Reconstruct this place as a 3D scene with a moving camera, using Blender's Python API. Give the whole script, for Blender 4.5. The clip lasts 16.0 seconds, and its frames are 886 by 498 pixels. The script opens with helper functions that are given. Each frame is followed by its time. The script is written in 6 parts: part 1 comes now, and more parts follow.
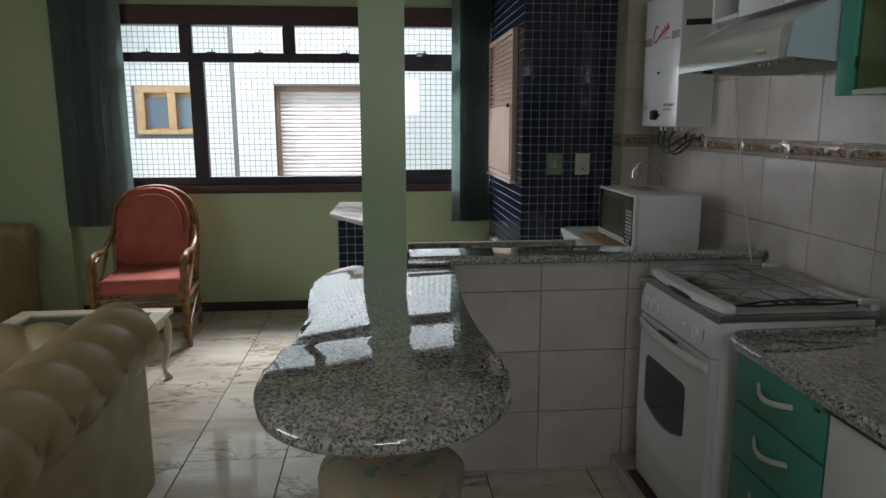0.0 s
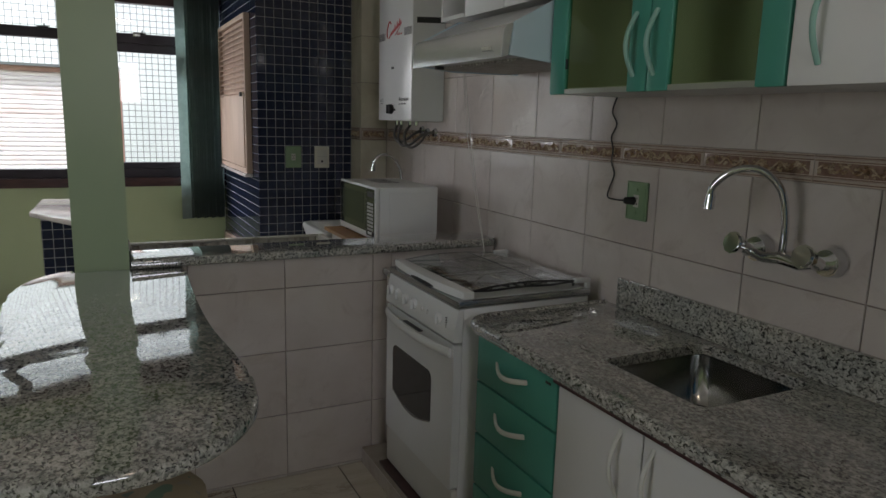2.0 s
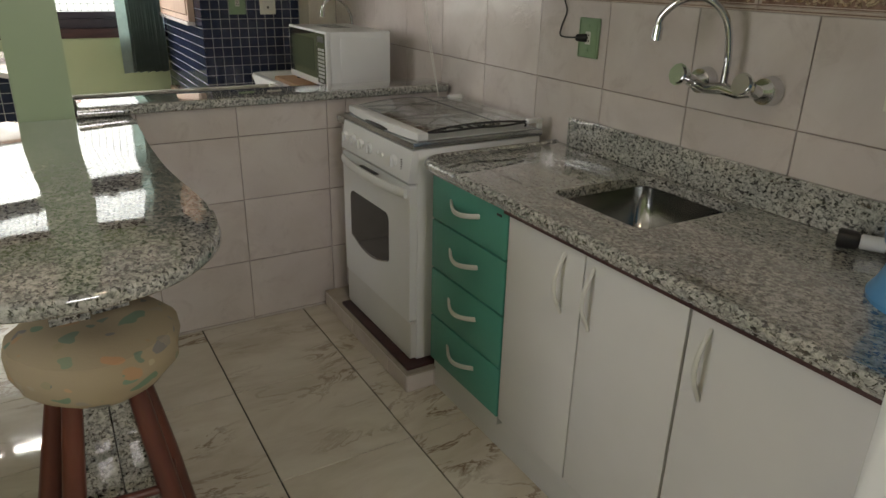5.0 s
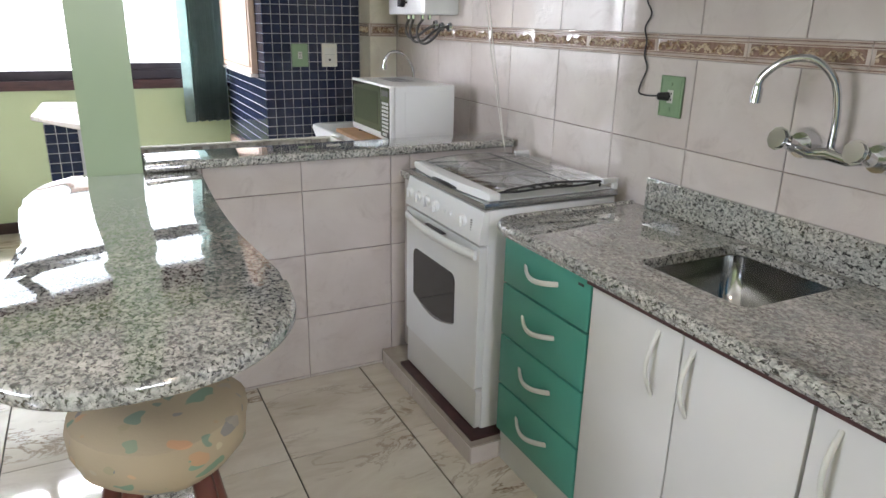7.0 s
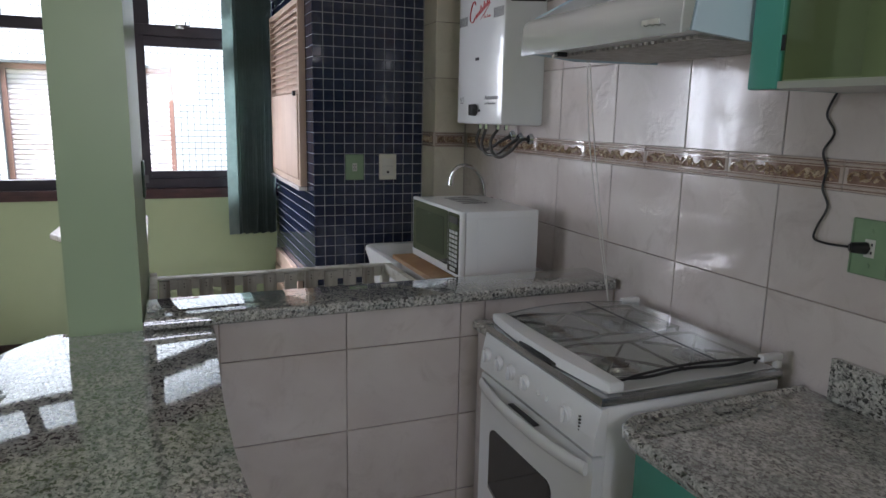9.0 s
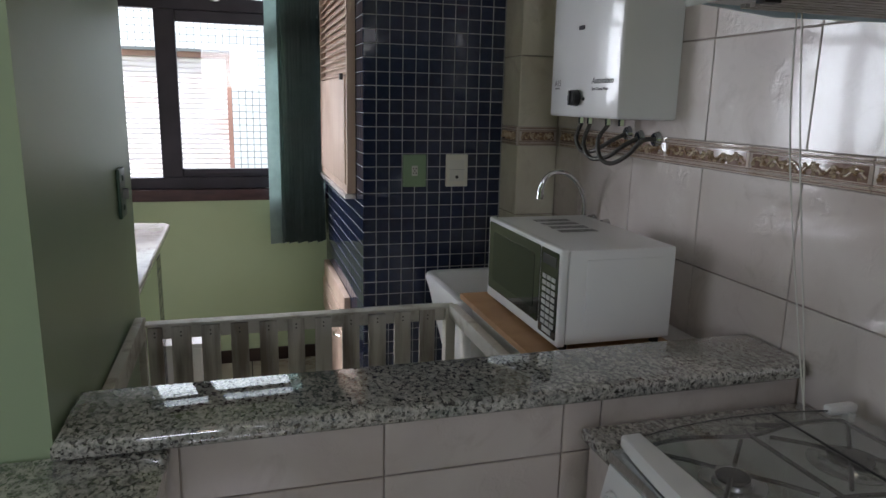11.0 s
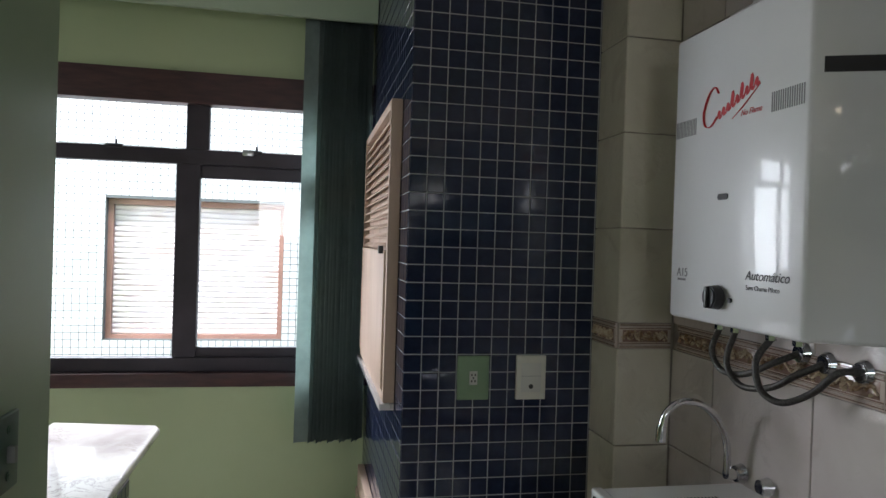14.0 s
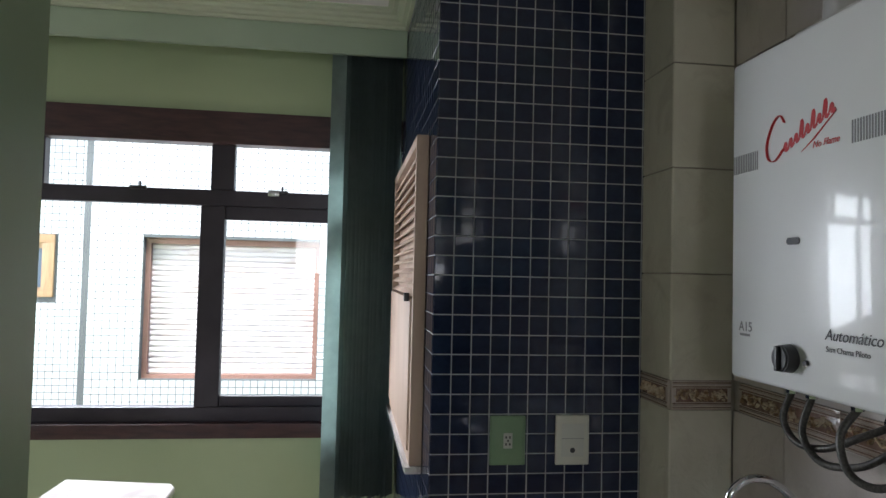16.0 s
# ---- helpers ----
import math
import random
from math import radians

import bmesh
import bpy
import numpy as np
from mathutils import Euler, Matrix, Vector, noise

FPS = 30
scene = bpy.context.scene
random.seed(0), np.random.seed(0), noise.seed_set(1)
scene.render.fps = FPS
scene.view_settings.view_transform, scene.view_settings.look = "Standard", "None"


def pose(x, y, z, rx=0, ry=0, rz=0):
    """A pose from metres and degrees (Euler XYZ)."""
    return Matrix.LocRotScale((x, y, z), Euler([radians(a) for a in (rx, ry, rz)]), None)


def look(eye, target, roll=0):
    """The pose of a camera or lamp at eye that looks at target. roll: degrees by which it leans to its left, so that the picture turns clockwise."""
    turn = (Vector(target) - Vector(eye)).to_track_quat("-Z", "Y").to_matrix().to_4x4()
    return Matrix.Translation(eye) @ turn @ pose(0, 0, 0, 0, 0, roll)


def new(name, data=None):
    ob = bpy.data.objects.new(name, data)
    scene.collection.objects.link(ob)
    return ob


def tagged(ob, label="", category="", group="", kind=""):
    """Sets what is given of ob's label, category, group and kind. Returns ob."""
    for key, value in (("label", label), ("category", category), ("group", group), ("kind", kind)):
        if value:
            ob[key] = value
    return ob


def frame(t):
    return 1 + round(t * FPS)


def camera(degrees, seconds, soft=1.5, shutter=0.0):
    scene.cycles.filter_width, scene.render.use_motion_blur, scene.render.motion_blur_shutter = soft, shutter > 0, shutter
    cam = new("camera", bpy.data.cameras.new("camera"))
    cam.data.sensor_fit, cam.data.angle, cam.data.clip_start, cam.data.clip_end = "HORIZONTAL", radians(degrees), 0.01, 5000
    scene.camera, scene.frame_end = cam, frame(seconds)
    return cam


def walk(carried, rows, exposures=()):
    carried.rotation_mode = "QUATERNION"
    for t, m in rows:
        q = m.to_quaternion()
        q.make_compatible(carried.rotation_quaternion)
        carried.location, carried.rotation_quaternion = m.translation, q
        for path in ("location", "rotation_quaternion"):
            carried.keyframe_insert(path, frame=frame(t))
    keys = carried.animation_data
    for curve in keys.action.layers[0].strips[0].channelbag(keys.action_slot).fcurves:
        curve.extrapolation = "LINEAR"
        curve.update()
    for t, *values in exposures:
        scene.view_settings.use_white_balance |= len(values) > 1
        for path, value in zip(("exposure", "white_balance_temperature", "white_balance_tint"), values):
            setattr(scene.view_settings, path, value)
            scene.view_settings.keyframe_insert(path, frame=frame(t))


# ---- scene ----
cam = camera(65.7, 16.0)
METRES, EYE, TILT, LEAN, TURN = 8.0, 1.5, 0.0, 0.0, -4.4
PATH = [
    (0, (-0.097, 0.082, 1.481), (0.079, 2.041, 1.118), -0.1),
    (0.5, (-0.083, 0.135, 1.471), (0.309, 2.058, 1.087), 0.5),
    (1, (-0.072, 0.152, 1.466), (0.509, 2.027, 1.083), 0.8),
    (1.5, (-0.068, 0.166, 1.464), (0.687, 1.982, 1.098), 1.5),
    (2, (-0.082, 0.161, 1.463), (0.805, 1.915, 1.096), 1.6),
    (2.5, (-0.099, 0.163, 1.46), (0.913, 1.845, 1.08), 1.9),
    (3, (-0.115, 0.137, 1.458), (0.992, 1.749, 1.039), 2.2),
    (3.5, (-0.104, 0.106, 1.452), (0.956, 1.71, 0.901), 1.5),
    (4, (-0.09, 0.084, 1.43), (0.897, 1.685, 0.751), 1.1),
    (6.5, (-0.126, 0.171, 1.408), (0.776, 1.784, 0.644), 1.9),
    (7, (-0.126, 0.244, 1.436), (0.734, 1.935, 0.802), 1.2),
    (7.5, (-0.039, 0.392, 1.446), (0.761, 2.144, 0.906), 1.0),
    (8, (0.015, 0.507, 1.473), (0.755, 2.306, 1.009), 1.0),
    (8.5, (0.051, 0.673, 1.478), (0.785, 2.489, 1.074), 1.4),
    (9, (0.068, 0.869, 1.486), (0.815, 2.685, 1.107), 1.2),
    (11.5, (0.395, 1.761, 1.505), (0.858, 3.659, 1.08), 1.5),
    (12, (0.465, 1.889, 1.525), (0.837, 3.825, 1.19), 1.7),
    (12.5, (0.487, 2.026, 1.529), (0.823, 3.972, 1.216), 2.1),
    (13, (0.47, 2.193, 1.548), (0.819, 4.141, 1.259), 1.8),
    (13.5, (0.474, 2.279, 1.575), (0.854, 4.234, 1.385), 1.6),
    (14, (0.487, 2.326, 1.614), (0.875, 4.288, 1.597), 1.8),
    (14.5, (0.513, 2.358, 1.649), (0.914, 4.31, 1.818), 1.9),
    (15, (0.539, 2.402, 1.675), (0.916, 4.336, 2.016), 1.4),
    (15.5, (0.539, 2.43, 1.665), (0.886, 4.382, 1.926), 1.2),
    (16, (0.545, 2.487, 1.653), (0.816, 4.468, 1.73), 1.4),
]
walk(cam, [(t, look(eye, target, roll)) for t, eye, target, roll in PATH], exposures=[(0, 0.4, 6250, 15), (2, 0.5, 6450, 16), (3.5, 0.8, 7500, 14), (4.2, 0.85, 7600, 14), (6.3, 2.6, 6200, 19), (6.6, 2.6, 6200, 19), (7, 2.55, 6200, 19), (7.5, 2.15, 6150, 19), (8, 1.75, 6000, 19), (9, 1.3, 6000, 20), (11.5, 1.0, 6150, 17), (13.5, 1.05, 6150, 15), (16, 1.1, 6100, 14)])

# ---- light ----
world = bpy.data.worlds.new("world")
scene.world = world
world.use_nodes = True
wn = world.node_tree.nodes
sky = wn.new("ShaderNodeTexSky")
sky.sky_type, sky.sun_disc, sky.sun_elevation, sky.sun_rotation = "NISHITA", False, radians(50), radians(200)
wn["Background"].inputs[1].default_value = 0.12
world.node_tree.links.new(sky.outputs[0], wn["Background"].inputs[0])
sun = new("sun", bpy.data.lights.new("sun", "SUN"))
sun.data.energy, sun.data.angle, sun.data.color = 0.5, radians(12), (1, 0.98, 0.96)
sun.matrix_world = look((0, 0, 0), (0.25, 0.5, -1))


# Rectangular area lamp; all those placed below are added fill.
def fill_lamp(name, place, target, w, h, energy, color):
    lamp_ob = new(name, bpy.data.lights.new(name, "AREA"))
    lamp_ob.data.shape, lamp_ob.data.size, lamp_ob.data.size_y = "RECTANGLE", w, h
    lamp_ob.data.energy, lamp_ob.data.color = energy, color
    lamp_ob.matrix_world = look(place, target)


# Stand-in for sky light, hidden left of the shaft to lift the heater corner.
fill_lamp("sky_fill_side", (-5.7, 7.4, 2.2), (0.9, 3.4, 1.8), 4.6, 4.6, 540, (0.96, 0.98, 1.0))
# Fill from behind: unseen lamp added to brighten the pier and upper tiles.
fill_lamp("back_fill_light", (0.2, -1.66, 1.95), (0.9, 4.2, 2.9), 0.84, 0.64, 7, (0.98, 0.98, 1.0))
# Second sky stand-in, out of sight above the window, for the living room.
fill_lamp("sky_fill_over", (-1.6, 8.3, 4.9), (-1.0, 4.2, 0.8), 4.6, 1.6, 700, (0.96, 0.98, 1.0))
# Added lamp in the west wall's made-up opening, brightens the east wall.
fill_lamp("west_fill_light", (-4.07, 1.1, 1.6), (1.5, 1.7, 2.9), 1.8, 1.2, 16, (0.97, 0.98, 1.0))



# ---- materials ----
def mat(name, color, rough=0.5, metal=0.0, spec=0.5, coat=0.0):
    m = bpy.data.materials.new(name)
    m.use_nodes = True
    b = m.node_tree.nodes["Principled BSDF"]
    b.inputs["Base Color"].default_value = (*color, 1)
    b.inputs["Roughness"].default_value = rough
    b.inputs["Metallic"].default_value = metal
    b.inputs["Specular IOR Level"].default_value = spec
    b.inputs["Coat Weight"].default_value = coat
    b.inputs["Coat IOR"].default_value = 1.5 if coat < 0.9 else 1.75
    return m


def ramp(m, fac, stops):
    r = m.node_tree.nodes.new("ShaderNodeValToRGB")
    el = r.color_ramp.elements
    while len(el) < len(stops):
        el.new(0.5)
    for e, (p, c) in zip(el, stops):
        e.position, e.color = p, (*c, 1)
    m.node_tree.links.new(fac, r.inputs[0])
    return r.outputs[0]


def coords(m, scale=(1, 1, 1), shift=False):
    n, l = m.node_tree.nodes, m.node_tree.links
    geo = n.new("ShaderNodeNewGeometry")
    mp = n.new("ShaderNodeMapping")
    mp.inputs["Scale"].default_value = scale
    l.new(geo.outputs["Position"], mp.inputs["Vector"])
    if shift:
        info = n.new("ShaderNodeObjectInfo")
        mul = n.new("ShaderNodeMath")
        mul.operation = "MULTIPLY"
        mul.inputs[1].default_value = 37.0
        comb = n.new("ShaderNodeCombineXYZ")
        l.new(info.outputs["Random"], mul.inputs[0])
        l.new(mul.outputs[0], comb.inputs[0])
        l.new(mul.outputs[0], comb.inputs[2])
        l.new(comb.outputs[0], mp.inputs["Location"])
    return mp.outputs[0]


def noise_tex(m, vec, scale, detail=4.0, rough=0.55, distort=0.0):
    t = m.node_tree.nodes.new("ShaderNodeTexNoise")
    t.inputs["Scale"].default_value, t.inputs["Detail"].default_value = scale, detail
    t.inputs["Roughness"].default_value, t.inputs["Distortion"].default_value = rough, distort
    m.node_tree.links.new(vec, t.inputs["Vector"])
    return t.outputs["Fac"]


def bump(m, height, strength, dist=0.002):
    b = m.node_tree.nodes.new("ShaderNodeBump")
    b.inputs["Strength"].default_value, b.inputs["Distance"].default_value = strength, dist
    m.node_tree.links.new(height, b.inputs["Height"])
    m.node_tree.links.new(b.outputs[0], m.node_tree.nodes["Principled BSDF"].inputs["Normal"])


def to_color(m, out):
    m.node_tree.links.new(out, m.node_tree.nodes["Principled BSDF"].inputs["Base Color"])


def to_rough(m, fac, lo, hi):
    r = m.node_tree.nodes.new("ShaderNodeMapRange")
    r.inputs["To Min"].default_value, r.inputs["To Max"].default_value = lo, hi
    m.node_tree.links.new(fac, r.inputs["Value"])
    m.node_tree.links.new(r.outputs[0], m.node_tree.nodes["Principled BSDF"].inputs["Roughness"])


def mixed(m, fac, a, b):
    x = m.node_tree.nodes.new("ShaderNodeMix")
    x.data_type = "RGBA"
    l = m.node_tree.links
    if hasattr(fac, "links"):
        l.new(fac, x.inputs[0])
    else:
        x.inputs[0].default_value = fac
    for k, v in ((6, a), (7, b)):
        if hasattr(v, "links"):
            l.new(v, x.inputs[k])
        else:
            x.inputs[k].default_value = (*v, 1)
    return x.outputs[2]


def varied(name, color, dark, scale, rough=0.5, lo=0.35, hi=0.7, bump_s=0.0, spec=0.5, coat=0.0, metal=0.0, stretch=(1, 1, 1)):
    m = mat(name, color, rough, metal, spec, coat)
    v = coords(m, stretch)
    f = noise_tex(m, v, scale)
    to_color(m, ramp(m, f, [(lo, dark), (hi, color)]))
    if bump_s:
        bump(m, noise_tex(m, v, scale * 12, 3), bump_s, 0.001)
    return m


def granite():
    m = mat("granite", (0.35, 0.36, 0.33), 0.04, 0, 0.8, 1.0)
    v = coords(m, (1.0, 0.72, 1.0))
    big = noise_tex(m, v, 12, 3, 0.6)
    mid = noise_tex(m, v, 105, 4, 0.65, 0.5)
    fine = noise_tex(m, v, 128, 3, 0.62, 0.6)
    base = ramp(m, mid, [(0.33, (0.17, 0.175, 0.17)), (0.43, (0.31, 0.315, 0.30)), (0.50, (0.43, 0.435, 0.41)), (0.62, (0.58, 0.575, 0.545))])
    spots = ramp(m, fine, [(0.405, (0.04, 0.04, 0.045)), (0.43, (0.28, 0.27, 0.26)), (0.458, (1, 1, 1))])
    mul = m.node_tree.nodes.new("ShaderNodeMix")
    mul.data_type, mul.blend_type = "RGBA", "MULTIPLY"
    mul.inputs[0].default_value = 0.92
    m.node_tree.links.new(base, mul.inputs[6])
    m.node_tree.links.new(spots, mul.inputs[7])
    tint = ramp(m, big, [(0.35, (0.72, 0.74, 0.72)), (0.65, (1.0, 0.97, 0.92))])
    mul2 = m.node_tree.nodes.new("ShaderNodeMix")
    mul2.data_type, mul2.blend_type = "RGBA", "MULTIPLY"
    mul2.inputs[0].default_value = 1
    m.node_tree.links.new(mul.outputs[2], mul2.inputs[6])
    m.node_tree.links.new(tint, mul2.inputs[7])
    to_color(m, mul2.outputs[2])
    to_rough(m, big, 0.02, 0.06)
    return m


def marble_tile(name, light, mid_c, vein, rough, vs=3.0, open_at=0.45, relief=0.0, stretch=(1, 1, 1), bend=1.6):
    m = mat(name, light, rough, 0, 0.5, 0.2)
    v = coords(m, stretch, True)
    cloud = noise_tex(m, v, vs * 1.3, 5, 0.6, 0.6)
    veins = noise_tex(m, v, vs * 1.8, 6, 0.62, bend)
    base = ramp(m, cloud, [(0.35, mid_c), (0.62, light)])
    mask = ramp(m, veins, [(0.474, (0, 0, 0)), (0.5, (1, 1, 1)), (0.530, (0, 0, 0))])
    patch = ramp(m, noise_tex(m, v, vs * 0.9, 2), [(open_at, (0, 0, 0)), (open_at + 0.15, (1, 1, 1))])
    mm = m.node_tree.nodes.new("ShaderNodeMix")
    mm.data_type, mm.blend_type = "RGBA", "MULTIPLY"
    mm.inputs[0].default_value = 1
    m.node_tree.links.new(mask, mm.inputs[6])
    m.node_tree.links.new(patch, mm.inputs[7])
    to_color(m, mixed(m, mm.outputs[2], base, vein))
    to_rough(m, cloud, rough * 0.7, rough * 1.4)
    if relief:
        bump(m, noise_tex(m, v, 22, 3, 0.5), relief, 0.01)
    return m


def wall_glaze(name, tint=(1.0, 1.0, 1.0)):
    shade = lambda *c: tuple(a * b for a, b in zip(c, tint))
    m = mat(name, (0.60, 0.55, 0.515), 0.1, 0, 0.5, 0.25)
    v = coords(m, (1, 1, 1), True)
    cloud = noise_tex(m, v, 3.2, 5, 0.55, 0.5)
    smudge = noise_tex(m, v, 7.5, 6, 0.62, 1.0)
    base = ramp(m, cloud, [(0.32, shade(0.52, 0.465, 0.43)), (0.5, shade(0.575, 0.525, 0.49)), (0.66, shade(0.62, 0.575, 0.54))])
    mask = ramp(m, smudge, [(0.55, (0, 0, 0)), (0.72, (0.55, 0.55, 0.55))])
    to_color(m, mixed(m, mask, base, shade(0.42, 0.365, 0.33)))
    patch = ramp(m, noise_tex(m, v, 5.0, 2), [(0.48, (0.06, 0.06, 0.06)), (0.60, (1, 1, 1))])
    wrinkle = ramp(m, noise_tex(m, v, 26, 4, 0.6, 0.6), [(0.42, (0, 0, 0)), (0.60, (1, 1, 1))])
    mm = m.node_tree.nodes.new("ShaderNodeMix")
    mm.data_type, mm.blend_type = "RGBA", "MULTIPLY"
    mm.inputs[0].default_value = 1
    m.node_tree.links.new(wrinkle, mm.inputs[6])
    m.node_tree.links.new(patch, mm.inputs[7])
    bump(m, mm.outputs[2], 0.22, 0.004)
    to_rough(m, cloud, 0.09, 0.20)
    return m


M_GREEN = varied("green_wall_paint", (0.42, 0.50, 0.30), (0.37, 0.45, 0.265), 1.2, 0.55, bump_s=0.25)
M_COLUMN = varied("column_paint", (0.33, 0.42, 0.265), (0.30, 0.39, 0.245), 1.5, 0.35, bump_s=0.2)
M_CEIL = varied("ceiling_paint", (0.82, 0.80, 0.76), (0.77, 0.75, 0.71), 0.8, 0.8, bump_s=0.2)
M_CROWN = varied("crown_paint", (0.55, 0.60, 0.45), (0.48, 0.53, 0.38), 2, 0.5)
M_WTILE = wall_glaze("cream_wall_tile")
M_PTILE = wall_glaze("ivory_wall_tile", (1.12, 1.16, 1.02))
M_BTILE = varied("blue_mosaic_tile", (0.019, 0.027, 0.060), (0.012, 0.017, 0.040), 40, 0.06)
M_FTILE = marble_tile("floor_tile", (0.62, 0.58, 0.49), (0.50, 0.45, 0.36), (0.20, 0.135, 0.085), 0.05, 2.3, 0.47, stretch=(0.75, 1.9, 1), bend=0.7)
M_GROUT = varied("grey_grout", (0.50, 0.51, 0.52), (0.38, 0.39, 0.40), 20, 0.9)
M_WGROUT = varied("beige_grout", (0.42, 0.37, 0.32), (0.30, 0.26, 0.22), 20, 0.9)
M_DGROUT = varied("dark_grout", (0.06, 0.06, 0.055), (0.035, 0.035, 0.03), 20, 0.9)
M_GRANITE = granite()
M_WOOD_DARK = varied("dark_window_wood", (0.07, 0.028, 0.026), (0.035, 0.014, 0.015), 8, 0.4, bump_s=0.2, stretch=(1, 1, 6))
M_ALU = varied("bronze_aluminium", (0.045, 0.037, 0.048), (0.03, 0.025, 0.033), 6, 0.4, metal=0.3)
M_BLIND = varied("green_blind_fabric", (0.33, 0.41, 0.39), (0.28, 0.35, 0.33), 20, 0.8, bump_s=0.3)
M_WHITE = varied("white_enamel", (0.76, 0.775, 0.77), (0.72, 0.735, 0.73), 4, 0.28, coat=0.45)
M_WHITE2 = varied("white_laminate", (0.64, 0.635, 0.61), (0.60, 0.595, 0.57), 3, 0.4)
M_TEAL = varied("green_laminate", (0.068, 0.31, 0.24), (0.06, 0.275, 0.21), 3, 0.35)
M_STEEL = varied("brushed_steel", (0.55, 0.56, 0.56), (0.42, 0.43, 0.43), 30, 0.25, metal=1.0, stretch=(1, 12, 1))
M_CHROME = mat("chrome", (0.66, 0.67, 0.68), 0.06, 1.0)
M_BLACK = mat("black_plastic", (0.015, 0.015, 0.016), 0.35)
M_IRON = mat("black_cast_iron", (0.02, 0.02, 0.02), 0.5)
M_CREAM = varied("cream_handle", (0.62, 0.62, 0.56), (0.55, 0.55, 0.5), 6, 0.4)

M_CROWN2 = varied("pelmet_paint", (0.40, 0.49, 0.36), (0.34, 0.43, 0.31), 2, 0.5)
M_BASE = varied("skirting_wood", (0.045, 0.025, 0.018), (0.025, 0.014, 0.010), 6, 0.4)
M_CONC = varied("yard_concrete", (0.30, 0.29, 0.27), (0.20, 0.19, 0.18), 0.6, 0.9)
M_FJOINT = varied("facade_joint", (0.13, 0.135, 0.135), (0.10, 0.105, 0.105), 2, 0.9)
M_FTILES = varied("facade_tile_glaze", (0.69, 0.70, 0.69), (0.62, 0.63, 0.62), 1.5, 0.3)
M_BROWN = varied("brown_shutter_metal", (0.36, 0.19, 0.15), (0.27, 0.14, 0.11), 6, 0.5)
M_SHUT = varied("shutter_slat_paint", (0.78, 0.70, 0.70), (0.62, 0.47, 0.44), 2.2, 0.5, lo=0.25, hi=0.5, stretch=(1, 1, 3))
M_OAK = varied("oak_window_wood", (0.45, 0.29, 0.15), (0.34, 0.21, 0.11), 7, 0.5, stretch=(4, 1, 1))
M_MAHOG = varied("mahogany_stain", (0.15, 0.045, 0.028), (0.09, 0.026, 0.018), 18, 0.35, bump_s=0.2, stretch=(1, 1, 0.2))
M_CANE = varied("varnished_bamboo", (0.33, 0.17, 0.06), (0.14, 0.06, 0.022), 22, 0.32, bump_s=0.2)
M_CORAL = varied("coral_fabric", (0.44, 0.12, 0.075), (0.36, 0.09, 0.06), 9, 0.9, bump_s=0.6)
M_CREAMWOOD = varied("cream_lacquer", (0.60, 0.52, 0.38), (0.52, 0.44, 0.31), 7, 0.35)
M_LEATHER = varied("beige_leather", (0.42, 0.325, 0.175), (0.34, 0.255, 0.13), 6, 0.45, bump_s=0.5)
M_PALEWOOD = varied("pale_pine", (0.55, 0.41, 0.32), (0.44, 0.32, 0.24), 9, 0.5, bump_s=0.3, stretch=(1, 1, 0.15))
M_BOARD = varied("brown_fibreboard", (0.44, 0.26, 0.12), (0.36, 0.20, 0.09), 14, 0.45, bump_s=0.2)
M_OLDWHITE = varied("old_white_paint", (0.58, 0.57, 0.50), (0.34, 0.31, 0.25), 14, 0.6, lo=0.3, hi=0.48, bump_s=0.5, stretch=(1, 1, 1))
M_OLDWOOD = varied("weathered_slat_paint", (0.60, 0.59, 0.53), (0.27, 0.24, 0.20), 26, 0.75, lo=0.35, hi=0.6, bump_s=0.8, stretch=(1, 1, 0.10))
M_PLINTH = varied("plinth_render", (0.42, 0.38, 0.32), (0.32, 0.28, 0.23), 12, 0.8)
M_SINK = varied("satin_steel", (0.50, 0.50, 0.49), (0.42, 0.42, 0.41), 60, 0.13, metal=1.0)
M_STEELG = varied("polished_steel", (0.86, 0.87, 0.87), (0.76, 0.77, 0.77), 8, 0.20, metal=0.55, stretch=(1, 0.2, 3))
M_HOODST = varied("satin_hood_steel", (0.78, 0.79, 0.80), (0.70, 0.71, 0.72), 12, 0.36, metal=0.45)
M_HOBTOP = varied("hob_enamel", (0.62, 0.63, 0.62), (0.52, 0.53, 0.52), 5, 0.25)
M_GRILLE = varied("greasy_aluminium", (0.55, 0.53, 0.50), (0.38, 0.36, 0.32), 30, 0.4, metal=0.4)
M_PALEBLUE = varied("pale_blue_plastic", (0.56, 0.70, 0.77), (0.51, 0.65, 0.72), 4, 0.35)
M_ALULIGHT = mat("light_aluminium", (0.55, 0.56, 0.53), 0.35, 0.8)
M_TEALH = varied("pale_green_plastic", (0.25, 0.45, 0.38), (0.22, 0.41, 0.34), 6, 0.35)
M_FOIL = varied("flue_aluminium", (0.62, 0.62, 0.60), (0.46, 0.45, 0.43), 14, 0.42, metal=0.65)
M_HOSE = varied("braided_hose", (0.10, 0.095, 0.085), (0.04, 0.038, 0.035), 200, 0.4, metal=0.4)
M_GREY = mat("grey_print", (0.22, 0.22, 0.22), 0.5)
M_DGREY = mat("dark_grey_print", (0.06, 0.06, 0.065), 0.5)
M_RED = mat("red_print", (0.50, 0.015, 0.02), 0.4)
M_PGREEN = varied("painted_green_plate", (0.22, 0.33, 0.19), (0.18, 0.28, 0.16), 12, 0.4)
